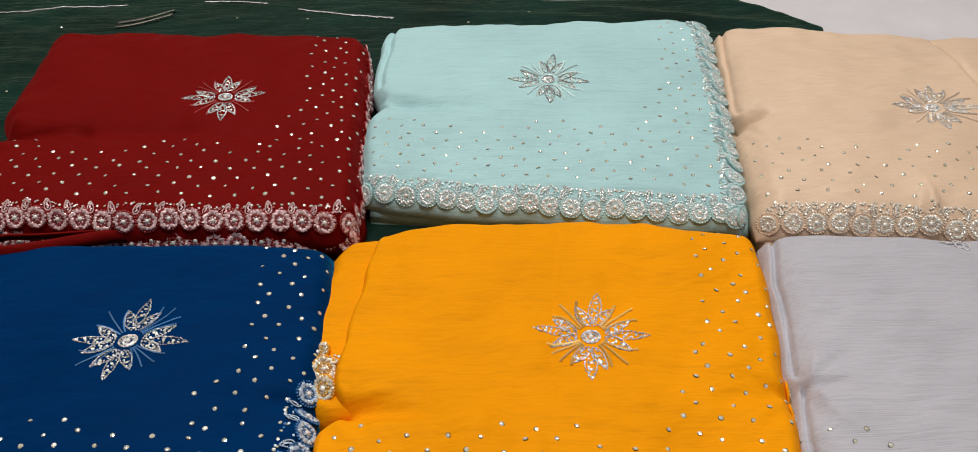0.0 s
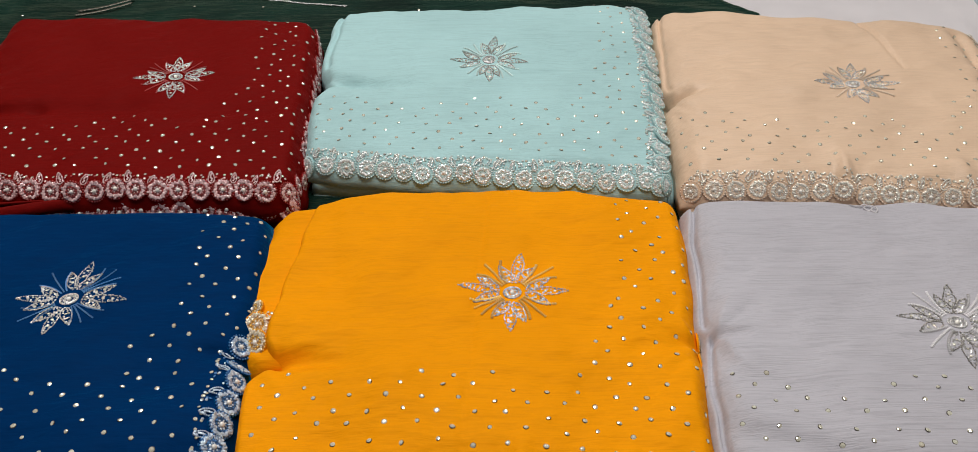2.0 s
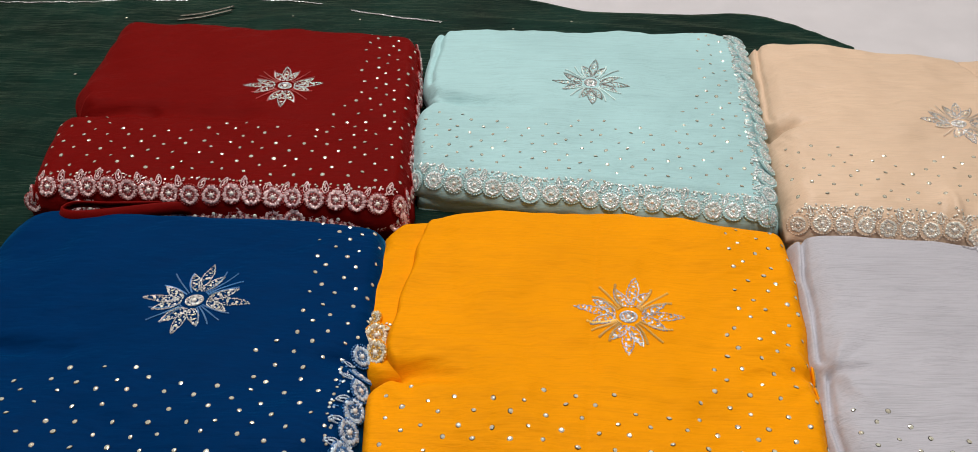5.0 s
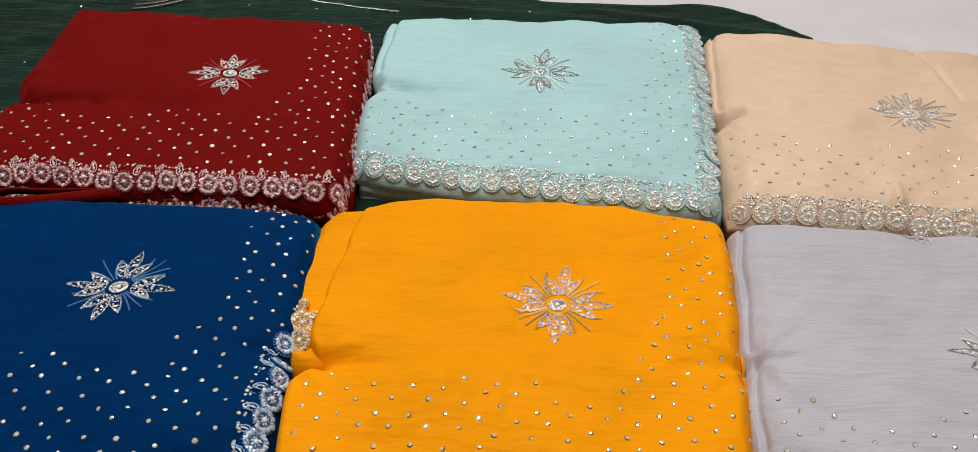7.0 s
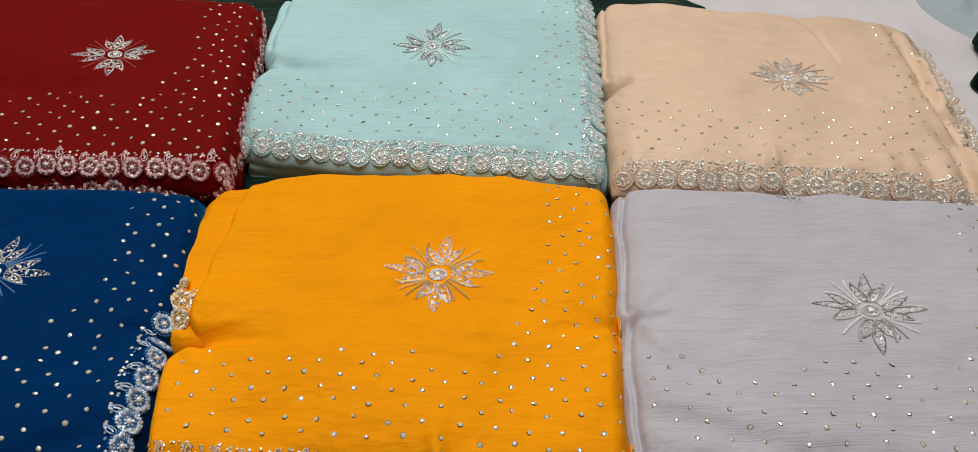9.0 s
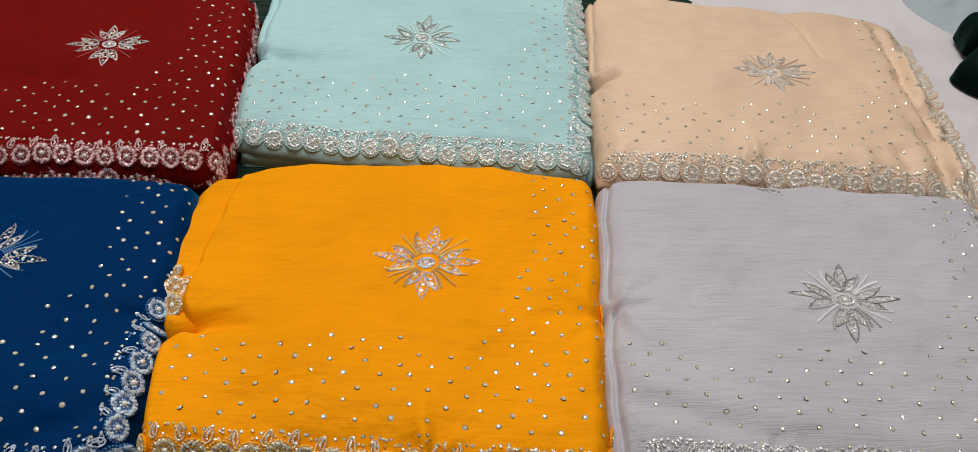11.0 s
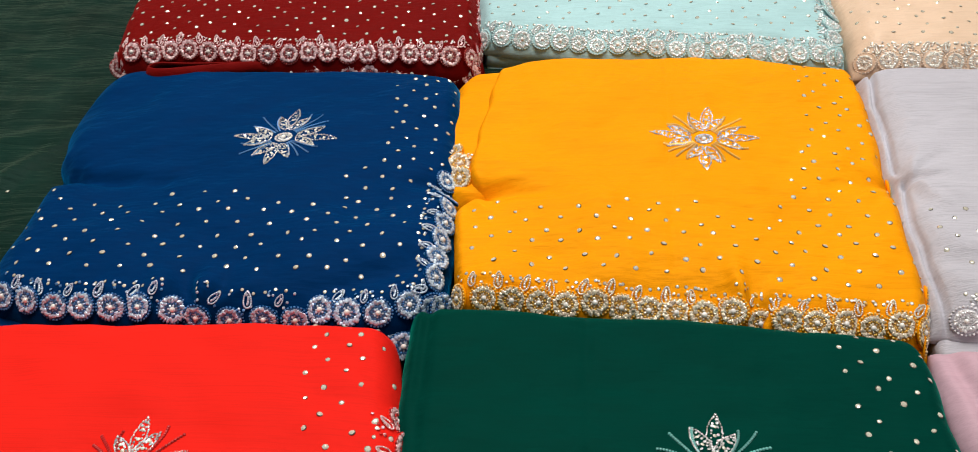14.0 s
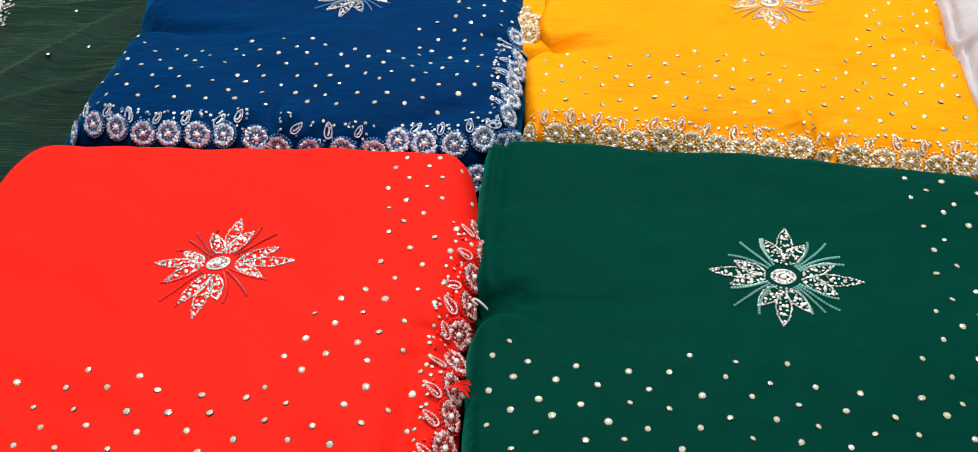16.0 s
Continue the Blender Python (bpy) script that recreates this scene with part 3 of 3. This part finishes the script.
def dark_cloth():
    n = 330
    g = np.linspace(0, 1, n)
    u, v = np.meshgrid(g, g)
    vv = dark_spot(u, v).reshape(-1, 3)
    f = [(j * n + i, j * n + i + 1, (j + 1) * n + i + 1, (j + 1) * n + i) for j in range(n - 1) for i in range(n - 1)]
    thing = tagged(new("spread_saree"), label="dark green chiffon saree spread flat under the folded ones", category="saree")
    ob = part("cloth", mesh_of("cloth", vv, f, [DARK]), thing)
    so = ob.modifiers.new("thick", "SOLIDIFY")
    so.thickness, so.offset = 0.0012, -1
    grid_u, grid_v = np.meshgrid(np.linspace(0, 1, 300), np.linspace(0, 1, 300))
    grid = dark_spot(grid_u, grid_v)

    def height(x, y):
        return grid.reshape(-1, 3)[np.argmin((grid[..., 0] - x) ** 2 + (grid[..., 1] - y) ** 2)][2]
    rng = random.Random(77)
    ex, ey, ez = np.eye(3)
    # lines of silver thread work near the far edge
    for x0, y0, x1, y1, sag in ((-0.76, 1.134, -0.52, 1.156, -0.004), (-0.41, 1.155, -0.32, 1.145, 0.003), (-0.275, 1.131, -0.141, 1.098, -0.004), (-1.0, 1.10, -0.76, 1.134, 0.0)):
        h = Heap()
        count = int(math.hypot(x1 - x0, y1 - y0) / 0.0011)
        for k in range(count):
            t = k / count
            x, y = x0 + t * (x1 - x0), y0 + t * (y1 - y0) + sag * math.sin(math.pi * t) + rng.uniform(-0.0012, 0.0012)
            h.add(*SEQUIN, np.array([x, y, height(x, y) + 0.0012]), ex, ey, ez, (0.0015, 0.0012, 0.0012), 0)
        part("sequin_line", mesh_of("sequin_line", h.v, h.f, [SILVER], h.m), thing, "line of silver sequin work")
    # sequin hem down the outer edge
    h = Heap()
    for k in range(900):
        v = k / 900
        p = dark_spot(np.array(rng.uniform(0.0, 0.012)), np.array(v))
        h.add(*SEQUIN, p + np.array([0, 0, 0.0008]), ex, ey, ez, (0.0016, 0.0016, 0.0012), 0)
    part("sequin_hem", mesh_of("sequin_hem", h.v, h.f, [SILVER], h.m), thing, "silver sequin hem")
    for k in range(26):
        x, y = rng.uniform(-0.75, -0.55), rng.uniform(0.1, 1.1)
        if k % 3 == 0:
            x, y = rng.uniform(-0.6, 0.1), rng.uniform(1.03, 1.11)
        put("stone", GEM_MESH, thing, np.array([x, y, height(x, y) + 0.0006]), ex, ey, ez, 0.0017)
    return thing


spread = dark_cloth()

# ---- the folded sarees ----
M_ = (-0.555, 1.002), (-0.155, 0.976), (-0.134, 0.620), (-0.530, 0.634)
maroon = saree(tone("maroon_georgette", (0.155, 0.0044, 0.0037), (0.40, 0.05, 0.05), sheen=0.3, crinkle=0.4), "maroon georgette folded saree with silver sequin flower and lace border",
      dict(zip(("fl", "fr", "nr", "nl"), M_), base=0.021, top=0.058, radii=(0.03, 0.016, 0.022, 0.024), left=[(0, 0), (0.32, -0.006), (0.39, 0.008), (0.53, -0.008), (1, 0)], folds=[(0.0, 0.38, 0.25, 0.39, 0.011, -0.016, -0.006), (0.25, 0.39, 0.9, 0.38, 0.014, -0.006, -0.002)], seed=3, pinches=[(0.0, 0.385, 0)]),
      lows(*M_, (0.004, 0.002, -0.004, -0.002), 31, ((0.0, 0.016), (0.012, 0.036))), ((-0.298, 0.827), ((42, 7), (-6, 43), (-46, -3), (4, -45))),
      [(0, "near", 0.01, 0.985, 1, 0.011), (0, "right", 0.03, 0.97, 2, 0.001), (2, "near", 0.02, 0.98, 3, 0.004)], dict(seed=5, front=(0.032, 0.122)), ray=0.0008)

T_ = (-0.146, 1.012), (0.264, 1.018), (0.236, 0.636), (-0.142, 0.678)
saree(tone("mint_georgette", (0.41, 0.63, 0.645), (0.60, 0.76, 0.75), crinkle_shade=0.80), "pale mint georgette folded saree with silver flower and lace border",
      dict(zip(("fl", "fr", "nr", "nl"), T_), base=0.021, top=0.050, radii=(0.016, 0.014, 0.022, 0.036), left=[(0, 0), (0.37, -0.004), (0.47, 0.012), (0.59, -0.002), (1, 0)], folds=[(0.0, 0.47, 0.3, 0.43, 0.012, -0.014, -0.003), (0.035, 1.0, 0.03, 0.58, 0.004, -0.008, -0.006), (0.6, 0.5, 1.0, 0.53, 0.003, -0.0014, -0.0012), (0.55, 0.3, 0.95, 0.10, 0.02, 0.002, -0.003)], near=[(0, 0.001), (0.4, -0.005), (1, -0.004)], seed=6, pinches=[(0.0, 0.5, 0)]),
      lows(*T_, (0.0, 0.008, -0.006, 0.001), 32), ((0.055, 0.866), ((44, -12), (7, 50), (-44, 0), (-1, -47))),
      [(0, "near", 0.01, 0.99, 4, 0.010), (0, "right", 0.02, 0.98, 5, 0.010)], dict(seed=7, size=0.0017, front=(0.032, 0.122)), fill=34, rim=OUTLINE)

P_ = (0.256, 0.988), (0.655, 0.925), (0.622, 0.584), (0.235, 0.622)
peach = saree(tone("peach_satin", (0.72, 0.52, 0.37), (0.72, 0.58, 0.46), rough=0.38, crinkle=0.45, crinkle_shade=0.88, spec=0.25, sheen=0.0), "peach satin folded saree with silver flower and lace border",
      dict(zip(("fl", "fr", "nr", "nl"), P_), base=0.021, top=0.060, radii=(0.010, 0.062, 0.022, 0.042), left=[(0, 0), (0.38, -0.002), (0.445, 0.010), (0.52, 0), (1, 0)], folds=[(0.0, 0.0, 0.0, 1.0, 0.018, -0.017, -0.014), (0.0, 0.445, 0.10, 0.445, 0.006, -0.008, 0.0), (0.030, 1.0, 0.022, 0.5, 0.0020, -0.006, -0.004), (0.41, 0.0, 0.415, 0.17, 0.005, 0.009, 0.0), (0.385, 0.0, 0.39, 0.14, 0.006, -0.006, 0.0), (0.62, 0.98, 0.68, 0.62, 0.0025, -0.005, -0.002), (0.90, 0.90, 0.925, 0.60, 0.010, -0.008, -0.015), (0.955, 0.75, 0.94, 0.45, 0.009, 0.010, 0.010), (0.905, 0.58, 0.95, 0.28, 0.012, -0.012, -0.020), (0.86, 0.46, 0.88, 0.26, 0.014, -0.004, -0.006), (0.96, 0.36, 0.95, 0.08, 0.009, 0.012, 0.010), (0.90, 0.26, 0.925, 0.0, 0.012, -0.010, -0.018), (0.80, 0.14, 0.83, 0.0, 0.010, -0.007, -0.009), (0.70, 0.12, 0.71, 0.0, 0.009, 0.004, 0.005)], seed=8, pinches=[(0.0, 0.445, 0), (1.0, 0.5, 180), (0.95, 0.05, 120), (0.41, 0.0, 90)]),
      lows(*P_, (-0.004, 0.018, -0.006, 0.004), 33), ((0.449, 0.782), ((50, 0), (9, 42), (-41, 3), (5, -38))),
      [(0, "near", 0.03, 0.99, 6, 0.010), (0, "right", 0.02, 0.98, 7, 0.004), (2, "right", 0.06, 0.94, 24, 0.009)], dict(seed=8, size=0.0017, front=(0.032, 0.112)), fill=34)

B_ = (-0.496, 0.622), (-0.148, 0.612), (-0.138, 0.274), (-0.512, 0.280)
saree(tone("royal_blue_georgette", (0.0002, 0.0245, 0.101), (0.06, 0.20, 0.46), sheen=0.8, crinkle=0.35, wrinkle=0.5, spec=0.01, fuzz=(0.0, 0.20, 0.48)), "royal blue georgette folded saree with silver flower and lace border",
      dict(zip(("fl", "fr", "nr", "nl"), B_), base=0.020, top=0.052, radii=(0.03, 0.018, 0.022, 0.026), left=[(0, 0.0), (0.2, -0.002), (0.40, -0.002), (0.46, 0.010), (0.56, -0.012), (0.72, -0.026), (0.86, -0.028), (1, -0.012)], folds=[(0.12, 0.20, 0.9, 0.20, 0.05, 0.005, 0.005), (0.0, 0.45, 0.3, 0.43, 0.009, -0.013, -0.003), (1.0, 0.45, 0.85, 0.44, 0.012, -0.010, 0.0), (0.40, 0.0, 0.42, 0.17, 0.009, 0.007, 0.0), (0.455, 0.0, 0.47, 0.15, 0.008, -0.008, 0.0), (0.50, 0.0, 0.50, 0.13, 0.007, 0.006, 0.0), (0.56, 0.0, 0.54, 0.16, 0.010, -0.006, 0.0), (0.70, 0.05, 0.92, 0.13, 0.012, -0.004, -0.005), (0.25, 0.34, 0.5, 0.16, 0.030, -0.005, -0.003), (0.6, 0.46, 0.8, 0.34, 0.030, 0.003, -0.004), (0.1, 0.75, 0.35, 0.66, 0.03, -0.003, 0.002)], near=[(0, 0.008), (0.2, -0.002), (0.38, -0.004), (0.5, 0.003), (0.66, 0.003), (0.85, -0.002), (1, 0.014)], seed=11, pinches=[(0.0, 0.45, 0), (1.0, 0.45, 180), (0.5, 0.0, 90)]),
      lows(*B_, (0.008, 0.002, -0.006, 0.012), 34), ((-0.302, 0.482), ((48, -1), (3, 49), (-45, 2), (-9, -40))),
      [(0, "near", 0.01, 0.44, 8, 0.010), (0, "near", 0.49, 0.70, 28, 0.004), (0, "near", 0.75, 0.99, 29, 0.010), (0, "right", 0.02, 0.48, 9, 0.009), (2, "near", 0.5, 0.98, 10, 0.004)], dict(seed=9, front=(0.032, 0.128)), ray=0.0008)

O_ = (-0.142, 0.634), (0.239, 0.624), (0.209, 0.262), (-0.132, 0.292)
saree(tone("mustard_georgette", (0.90, 0.325, 0.003), (0.95, 0.50, 0.10), sheen=0.05, crinkle=0.45, wrinkle=0.55), "mustard orange georgette folded saree with silver flower and lace border",
      dict(zip(("fl", "fr", "nr", "nl"), O_), base=0.020, top=0.052, radii=(0.010, 0.016, 0.022, 0.030), left=[(0, -0.008), (0.30, -0.008), (0.375, 0.008), (0.45, -0.001), (0.6, 0.005), (0.8, 0.015), (0.92, 0.019), (1, 0.020)], far=[(0, -0.004), (0.3, 0.010), (0.6, 0.012), (1, 0.0)], folds=[(0.12, 0.20, 0.9, 0.20, 0.05, 0.005, 0.005), (0.0, 0.375, 0.22, 0.36, 0.009, -0.014, -0.002), (1.0, 0.46, 0.8, 0.42, 0.012, -0.010, -0.001), (0.60, 0.0, 0.59, 0.17, 0.007, 0.009, 0.0), (0.64, 0.0, 0.645, 0.14, 0.007, -0.007, 0.0), (0.56, 0.0, 0.54, 0.15, 0.008, -0.006, 0.0), (0.20, 0.0, 0.22, 0.10, 0.010, -0.004, 0.0), (0.84, 0.0, 0.83, 0.12, 0.010, -0.005, 0.0), (0.50, 0.95, 0.47, 0.1, 0.003, -0.0014, -0.0010), (0.06, 0.30, 0.22, 0.10, 0.024, -0.005, -0.003), (0.33, 0.32, 0.42, 0.06, 0.020, 0.003, -0.003), (0.74, 0.28, 0.9, 0.12, 0.026, -0.004, -0.003), (0.08, 0.62, 0.3, 0.5, 0.03, -0.004, -0.001)], seed=12, pinches=[(0.0, 0.375, 0), (1.0, 0.46, 180), (0.62, 0.0, 90)]),
      lows(*O_, (0.004, 0.0, -0.006, 0.006), 35) + [dict(fl=(-0.150, 0.628), fr=(0.05, 0.625), nr=(0.05, 0.425), nl=(-0.152, 0.416), base=0.012, top=0.042, radii=(0.016, 0.012, 0.016, 0.014), left=[(0, 0.004), (0.12, -0.006), (0.35, -0.020), (0.6, -0.019), (0.85, -0.008), (1, 0.002)], crown=0.003, seed=91, pinches=[(0.0, 0.15, 40)])], ((0.070, 0.480), ((46, 1), (9, 46), (-45, 11), (-3, -43))),
      [(0, "near", 0.01, 0.99, 11, 0.010), (0, "right", 0.02, 0.5, 12, 0.0006), (2, "near", 0.02, 0.6, 13, 0.004), (3, "left", 0.12, 0.30, 23, 0.016)], dict(seed=10, front=(0.032, 0.112)))

L_ = (0.232, 0.620), (0.605, 0.588), (0.582, 0.256), (0.205, 0.278)
saree(tone("silver_grey_georgette", (0.50, 0.485, 0.53), (0.72, 0.70, 0.72), crinkle_shade=0.8, crinkle=0.9), "silver grey georgette folded saree with silver flower and lace border",
      dict(zip(("fl", "fr", "nr", "nl"), L_), base=0.020, top=0.056, radii=(0.009, 0.02, 0.022, 0.042), left=[(0, 0), (0.41, 0.0), (0.46, 0.004), (0.52, 0), (1, 0)], folds=[(0.0, 0.0, 0.0, 1.0, 0.016, -0.013, -0.013), (0.030, 1.0, 0.024, 0.5, 0.0017, -0.009, -0.007), (0.024, 0.46, 0.03, 0.0, 0.0017, -0.007, -0.008), (0.03, 0.455, 0.12, 0.46, 0.005, -0.006, 0.0), (0.08, 0.16, 0.45, 0.06, 0.012, -0.006, -0.004), (0.12, 0.30, 0.3, 0.20, 0.018, -0.004, -0.002), (0.62, 0.38, 0.7, 0.05, 0.02, 0.003, -0.004)], seed=14, pinches=[(0.03, 0.455, 0), (0.3, 0.0, 70)]),
      lows(*L_, (0.0, 0.0, -0.006, 0.018), 36), ((0.423, 0.434), ((45, -1), (7, 42), (-45, 8), (-4, -46))),
      [(0, "near", 0.06, 0.99, 14, 0.010), (0, "right", 0.02, 0.98, 15, 0.004)], dict(seed=11, left=0.02, front=(0.032, 0.108)), fill=34, ray=0.0013, rim=OUTLINE)

R_ = (-0.532, 0.272), (-0.168, 0.276), (-0.156, -0.060), (-0.545, -0.055)
scarlet = saree(tone("scarlet_georgette", (0.80, 0.018, 0.011), (0.62, 0.012, 0.010), deep=0.94, crinkle=0.15, wrinkle=0.15), "scarlet red georgette folded saree with silver flower and lace border",
      dict(zip(("fl", "fr", "nr", "nl"), R_), base=0.020, top=0.056, radii=(0.03, 0.02, 0.022, 0.042), right=[(0, 0.0), (0.45, 0.002), (0.55, 0.006), (0.68, 0.013), (0.8, 0.005), (1, -0.004)], folds=[(1.0, 0.44, 0.8, 0.46, 0.012, -0.006, 0.0), (0.915, 0.0, 0.935, 0.40, 0.009, -0.010, -0.003), (0.96, 0.62, 0.975, 0.40, 0.007, -0.005, -0.006)], seed=15, pinches=[(1.0, 0.44, 180)]),
      lows(*R_, (0.002, 0.0, -0.006, 0.004), 37), ((-0.324, 0.133), ((47, 7), (3, 41), (-41, -2), (-3, -45))),
      [(0, "near", 0.02, 0.98, 16, 0.010), (0, "right", 0.02, 0.74, 17, 0.006)], dict(seed=12, front=(0.032, 0.100)), ray=0.0011)

G_ = (-0.172, 0.298), (0.198, 0.270), (0.190, -0.075), (-0.152, -0.055)
green = saree(tone("bottle_green_georgette", (0.0003, 0.038, 0.0275), (0.12, 0.36, 0.33), sheen=0.35, crinkle=0.2, wrinkle=0.3, spec=0.008), "bottle green georgette folded saree with silver sequin flower",
      dict(zip(("fl", "fr", "nr", "nl"), G_), base=0.020, top=0.054, radii=(0.014, 0.018, 0.022, 0.042), left=[(0, -0.004), (0.42, 0.0), (0.5, 0.008), (0.58, 0.0), (1, 0)], folds=[(0.0, 0.5, 0.12, 0.5, 0.010, -0.016, 0.0), (0.05, 1.0, 0.04, 0.55, 0.005, -0.006, -0.002), (0.36, 0.96, 0.34, 0.5, 0.003, -0.0016, -0.0006), (0.08, 0.5, 0.4, 0.5, 0.003, -0.0012, 0.0)], seed=16, pinches=[(0.0, 0.5, 0)]),
      lows(*G_, (0.0, 0.0, -0.006, 0.004), 38), ((0.033, 0.143), ((47, -3), (7, 44), (-45, 2), (-6, -39))),
      [(0, "near", 0.02, 0.98, 18, 0.010)], dict(seed=13, front=(0.032, 0.138)), ray=0.0010)

K_ = (0.198, 0.272), (0.560, 0.248), (0.545, -0.08), (0.192, -0.07)
saree(tone("dusty_pink_satin", (0.55, 0.36, 0.42), (0.6, 0.45, 0.5), rough=0.35, crinkle=0.15), "dusty pink satin folded saree with soft folds",
      dict(zip(("fl", "fr", "nr", "nl"), K_), base=0.024, top=0.046, radii=(0.02, 0.02, 0.03, 0.02), folds=[(0.03, 1.0, 0.10, 0.4, 0.006, -0.008, -0.004)], seed=17),
      lows(*K_, (0.0, 0.0, -0.006, 0.0), 39))


# ---- small things ----
def ribbon(name, line, wide, thick, mat, parent, label=""):
    """A soft strip of cloth along a smooth line of points; wide: its upright width."""
    pts = [Vector(p) for p in line]
    fine = []
    for k in range(len(pts) - 1):
        a, b, c, d = pts[max(k - 1, 0)], pts[k], pts[k + 1], pts[min(k + 2, len(pts) - 1)]
        for j in range(8):
            t = j / 8
            fine.append(0.5 * ((2 * b) + (c - a) * t + (2 * a - 5 * b + 4 * c - d) * t * t + (3 * b - a - 3 * c + d) * t ** 3))
    fine.append(pts[-1])
    v, f = [], []
    for k, p in enumerate(fine):
        way = (fine[min(k + 1, len(fine) - 1)] - fine[max(k - 1, 0)]).normalized()
        side = way.cross(Vector((0, 0, 1))).normalized()
        up = Vector((0, 0, 1)) + side * 0.5
        for a, b in ((-0.5, -0.5), (0.5, -0.5), (0.6, 0.0), (0.5, 0.5), (-0.5, 0.5), (-0.6, 0.0)):
            v.append(p + side * a * thick + up * (b * wide))
        if k:
            o = 6 * k
            f += [(o - 6 + i, o - 6 + (i + 1) % 6, o + (i + 1) % 6, o + i) for i in range(6)]
    f += [tuple(range(6))[::-1], tuple(range(len(v) - 6, len(v)))]
    return part(name, mesh_of(name, v, f, [mat]), parent, label)


ribbon("cloth_loop", ((-0.345, 0.636, 0.036), (-0.375, 0.624, 0.044), (-0.42, 0.600, 0.054), (-0.452, 0.592, 0.056), (-0.470, 0.601, 0.054), (-0.464, 0.619, 0.050), (-0.43, 0.626, 0.045), (-0.38, 0.636, 0.040)), 0.011, 0.0022, maroon.children[0].data.materials[0], maroon, "loop of plain maroon cloth")
ribbon("price_tag_thread", ((0.3857, 0.5855, 0.0590), (0.3929, 0.5819, 0.0600), (0.3989, 0.5855, 0.0590), (0.4039, 0.5795, 0.0600), (0.4000, 0.5759, 0.0590), (0.3967, 0.5801, 0.0600), (0.4033, 0.5843, 0.0590), (0.4083, 0.5783, 0.0600), (0.4055, 0.5735, 0.0590), (0.4011, 0.5771, 0.0600)), 0.0009, 0.0009, SHEET, peach, "knot of white thread")
for k in range(6):
    ribbon("loose_thread", ((0.2475 - 0.0004 * k, 0.790 + 0.003 * k, 0.046), (0.240 - 0.002 * k, 0.796 + 0.006 * k, 0.044 + 0.001 * k), (0.234 - 0.001 * k, 0.812 + 0.007 * k, 0.036)), 0.0005, 0.0005, SHEET, peach, "frayed pale thread ends")
ribbon("thread_knot", ((-0.149, 0.1185, 0.046), (-0.153, 0.120, 0.050), (-0.157, 0.1215, 0.052), (-0.158, 0.119, 0.053), (-0.155, 0.1175, 0.051)), 0.0010, 0.0010, SHEET, green, "knot of white thread")
for k in range(9):
    ribbon("tassel_thread", ((-0.166, 0.052, 0.052), (-0.160, 0.052 + 0.0005 * k, 0.054), (-0.153 - 0.0006 * (k % 3), 0.048 + 0.0015 * k, 0.050)), 0.0007, 0.0007, scarlet.children[0].data.materials[0], scarlet, "frayed scarlet thread ends")

GREY = cloth("grey_blue_cloth", (0.36, 0.42, 0.45), rough=0.5, crinkle=0.2, spec=0.2)


def heap_of_cloth():
    n = 90
    g = np.linspace(0, 1, n)
    u, v = np.meshgrid(g, g)
    x = 0.685 + 0.13 * (1 - v) + u * 0.5 + 0.02 * np.sin(v * 11)
    y = 0.84 + v * 0.5 + 0.02 * np.sin(u * 7)
    edge = np.clip(np.minimum(np.minimum(u, 1 - u), np.minimum(v, 1 - v)) / 0.2, 0, 1)
    z = -0.004 + 0.018 * np.clip(edge * 2, 0, 1) * (0.5 + 1.6 * np.abs(wavy(x, y, 61, 0.10)))
    f = [(j * n + i, j * n + i + 1, (j + 1) * n + i + 1, (j + 1) * n + i) for j in range(n - 1) for i in range(n - 1)]
    ob = new("crumpled_cloth", mesh_of("crumpled_cloth", np.stack([x, y, z], -1).reshape(-1, 3), f, [GREY]))
    return tagged(ob, label="crumpled grey blue cloth lying on the white sheet", category="cloth")


heap_of_cloth()


# a dark garment lying at the edge of the sheet
BLACK = cloth("black_green_cloth", (0.002, 0.008, 0.007), rough=0.6, crinkle=0.3)
bundle = tagged(new("dark_garment"), label="black green garment lying folded on the white sheet", category="garment")
part("body", Pad((0.745, 0.935), (1.10, 1.00), (1.10, 0.70), (0.730, 0.800), 0.0, 0.030, radii=(0.02, 0.02, 0.02, 0.02), left=[(0, 0.02), (0.55, -0.022), (1, 0.03)], seed=41, round_off=0.08).mesh("body", BLACK, 60, 50), bundle)
part("sleeve", Pad((0.760, 0.985), (1.05, 1.06), (1.05, 0.94), (0.750, 0.915), 0.004, 0.040, radii=(0.02, 0.02, 0.02, 0.02), seed=42, round_off=0.12).mesh("sleeve", BLACK, 50, 40), bundle)

# a worn woven mark on the spread saree
for y in (0.0, -0.012):
    ribbon("woven_mark", ((-0.515, 1.096 + y, 0.0105), (-0.483, 1.107 + y, 0.0105), (-0.446, 1.130 + y, 0.0105)), 0.0008, 0.004, RIM_SHADE_AND_MARK, spread, "worn grey woven mark")
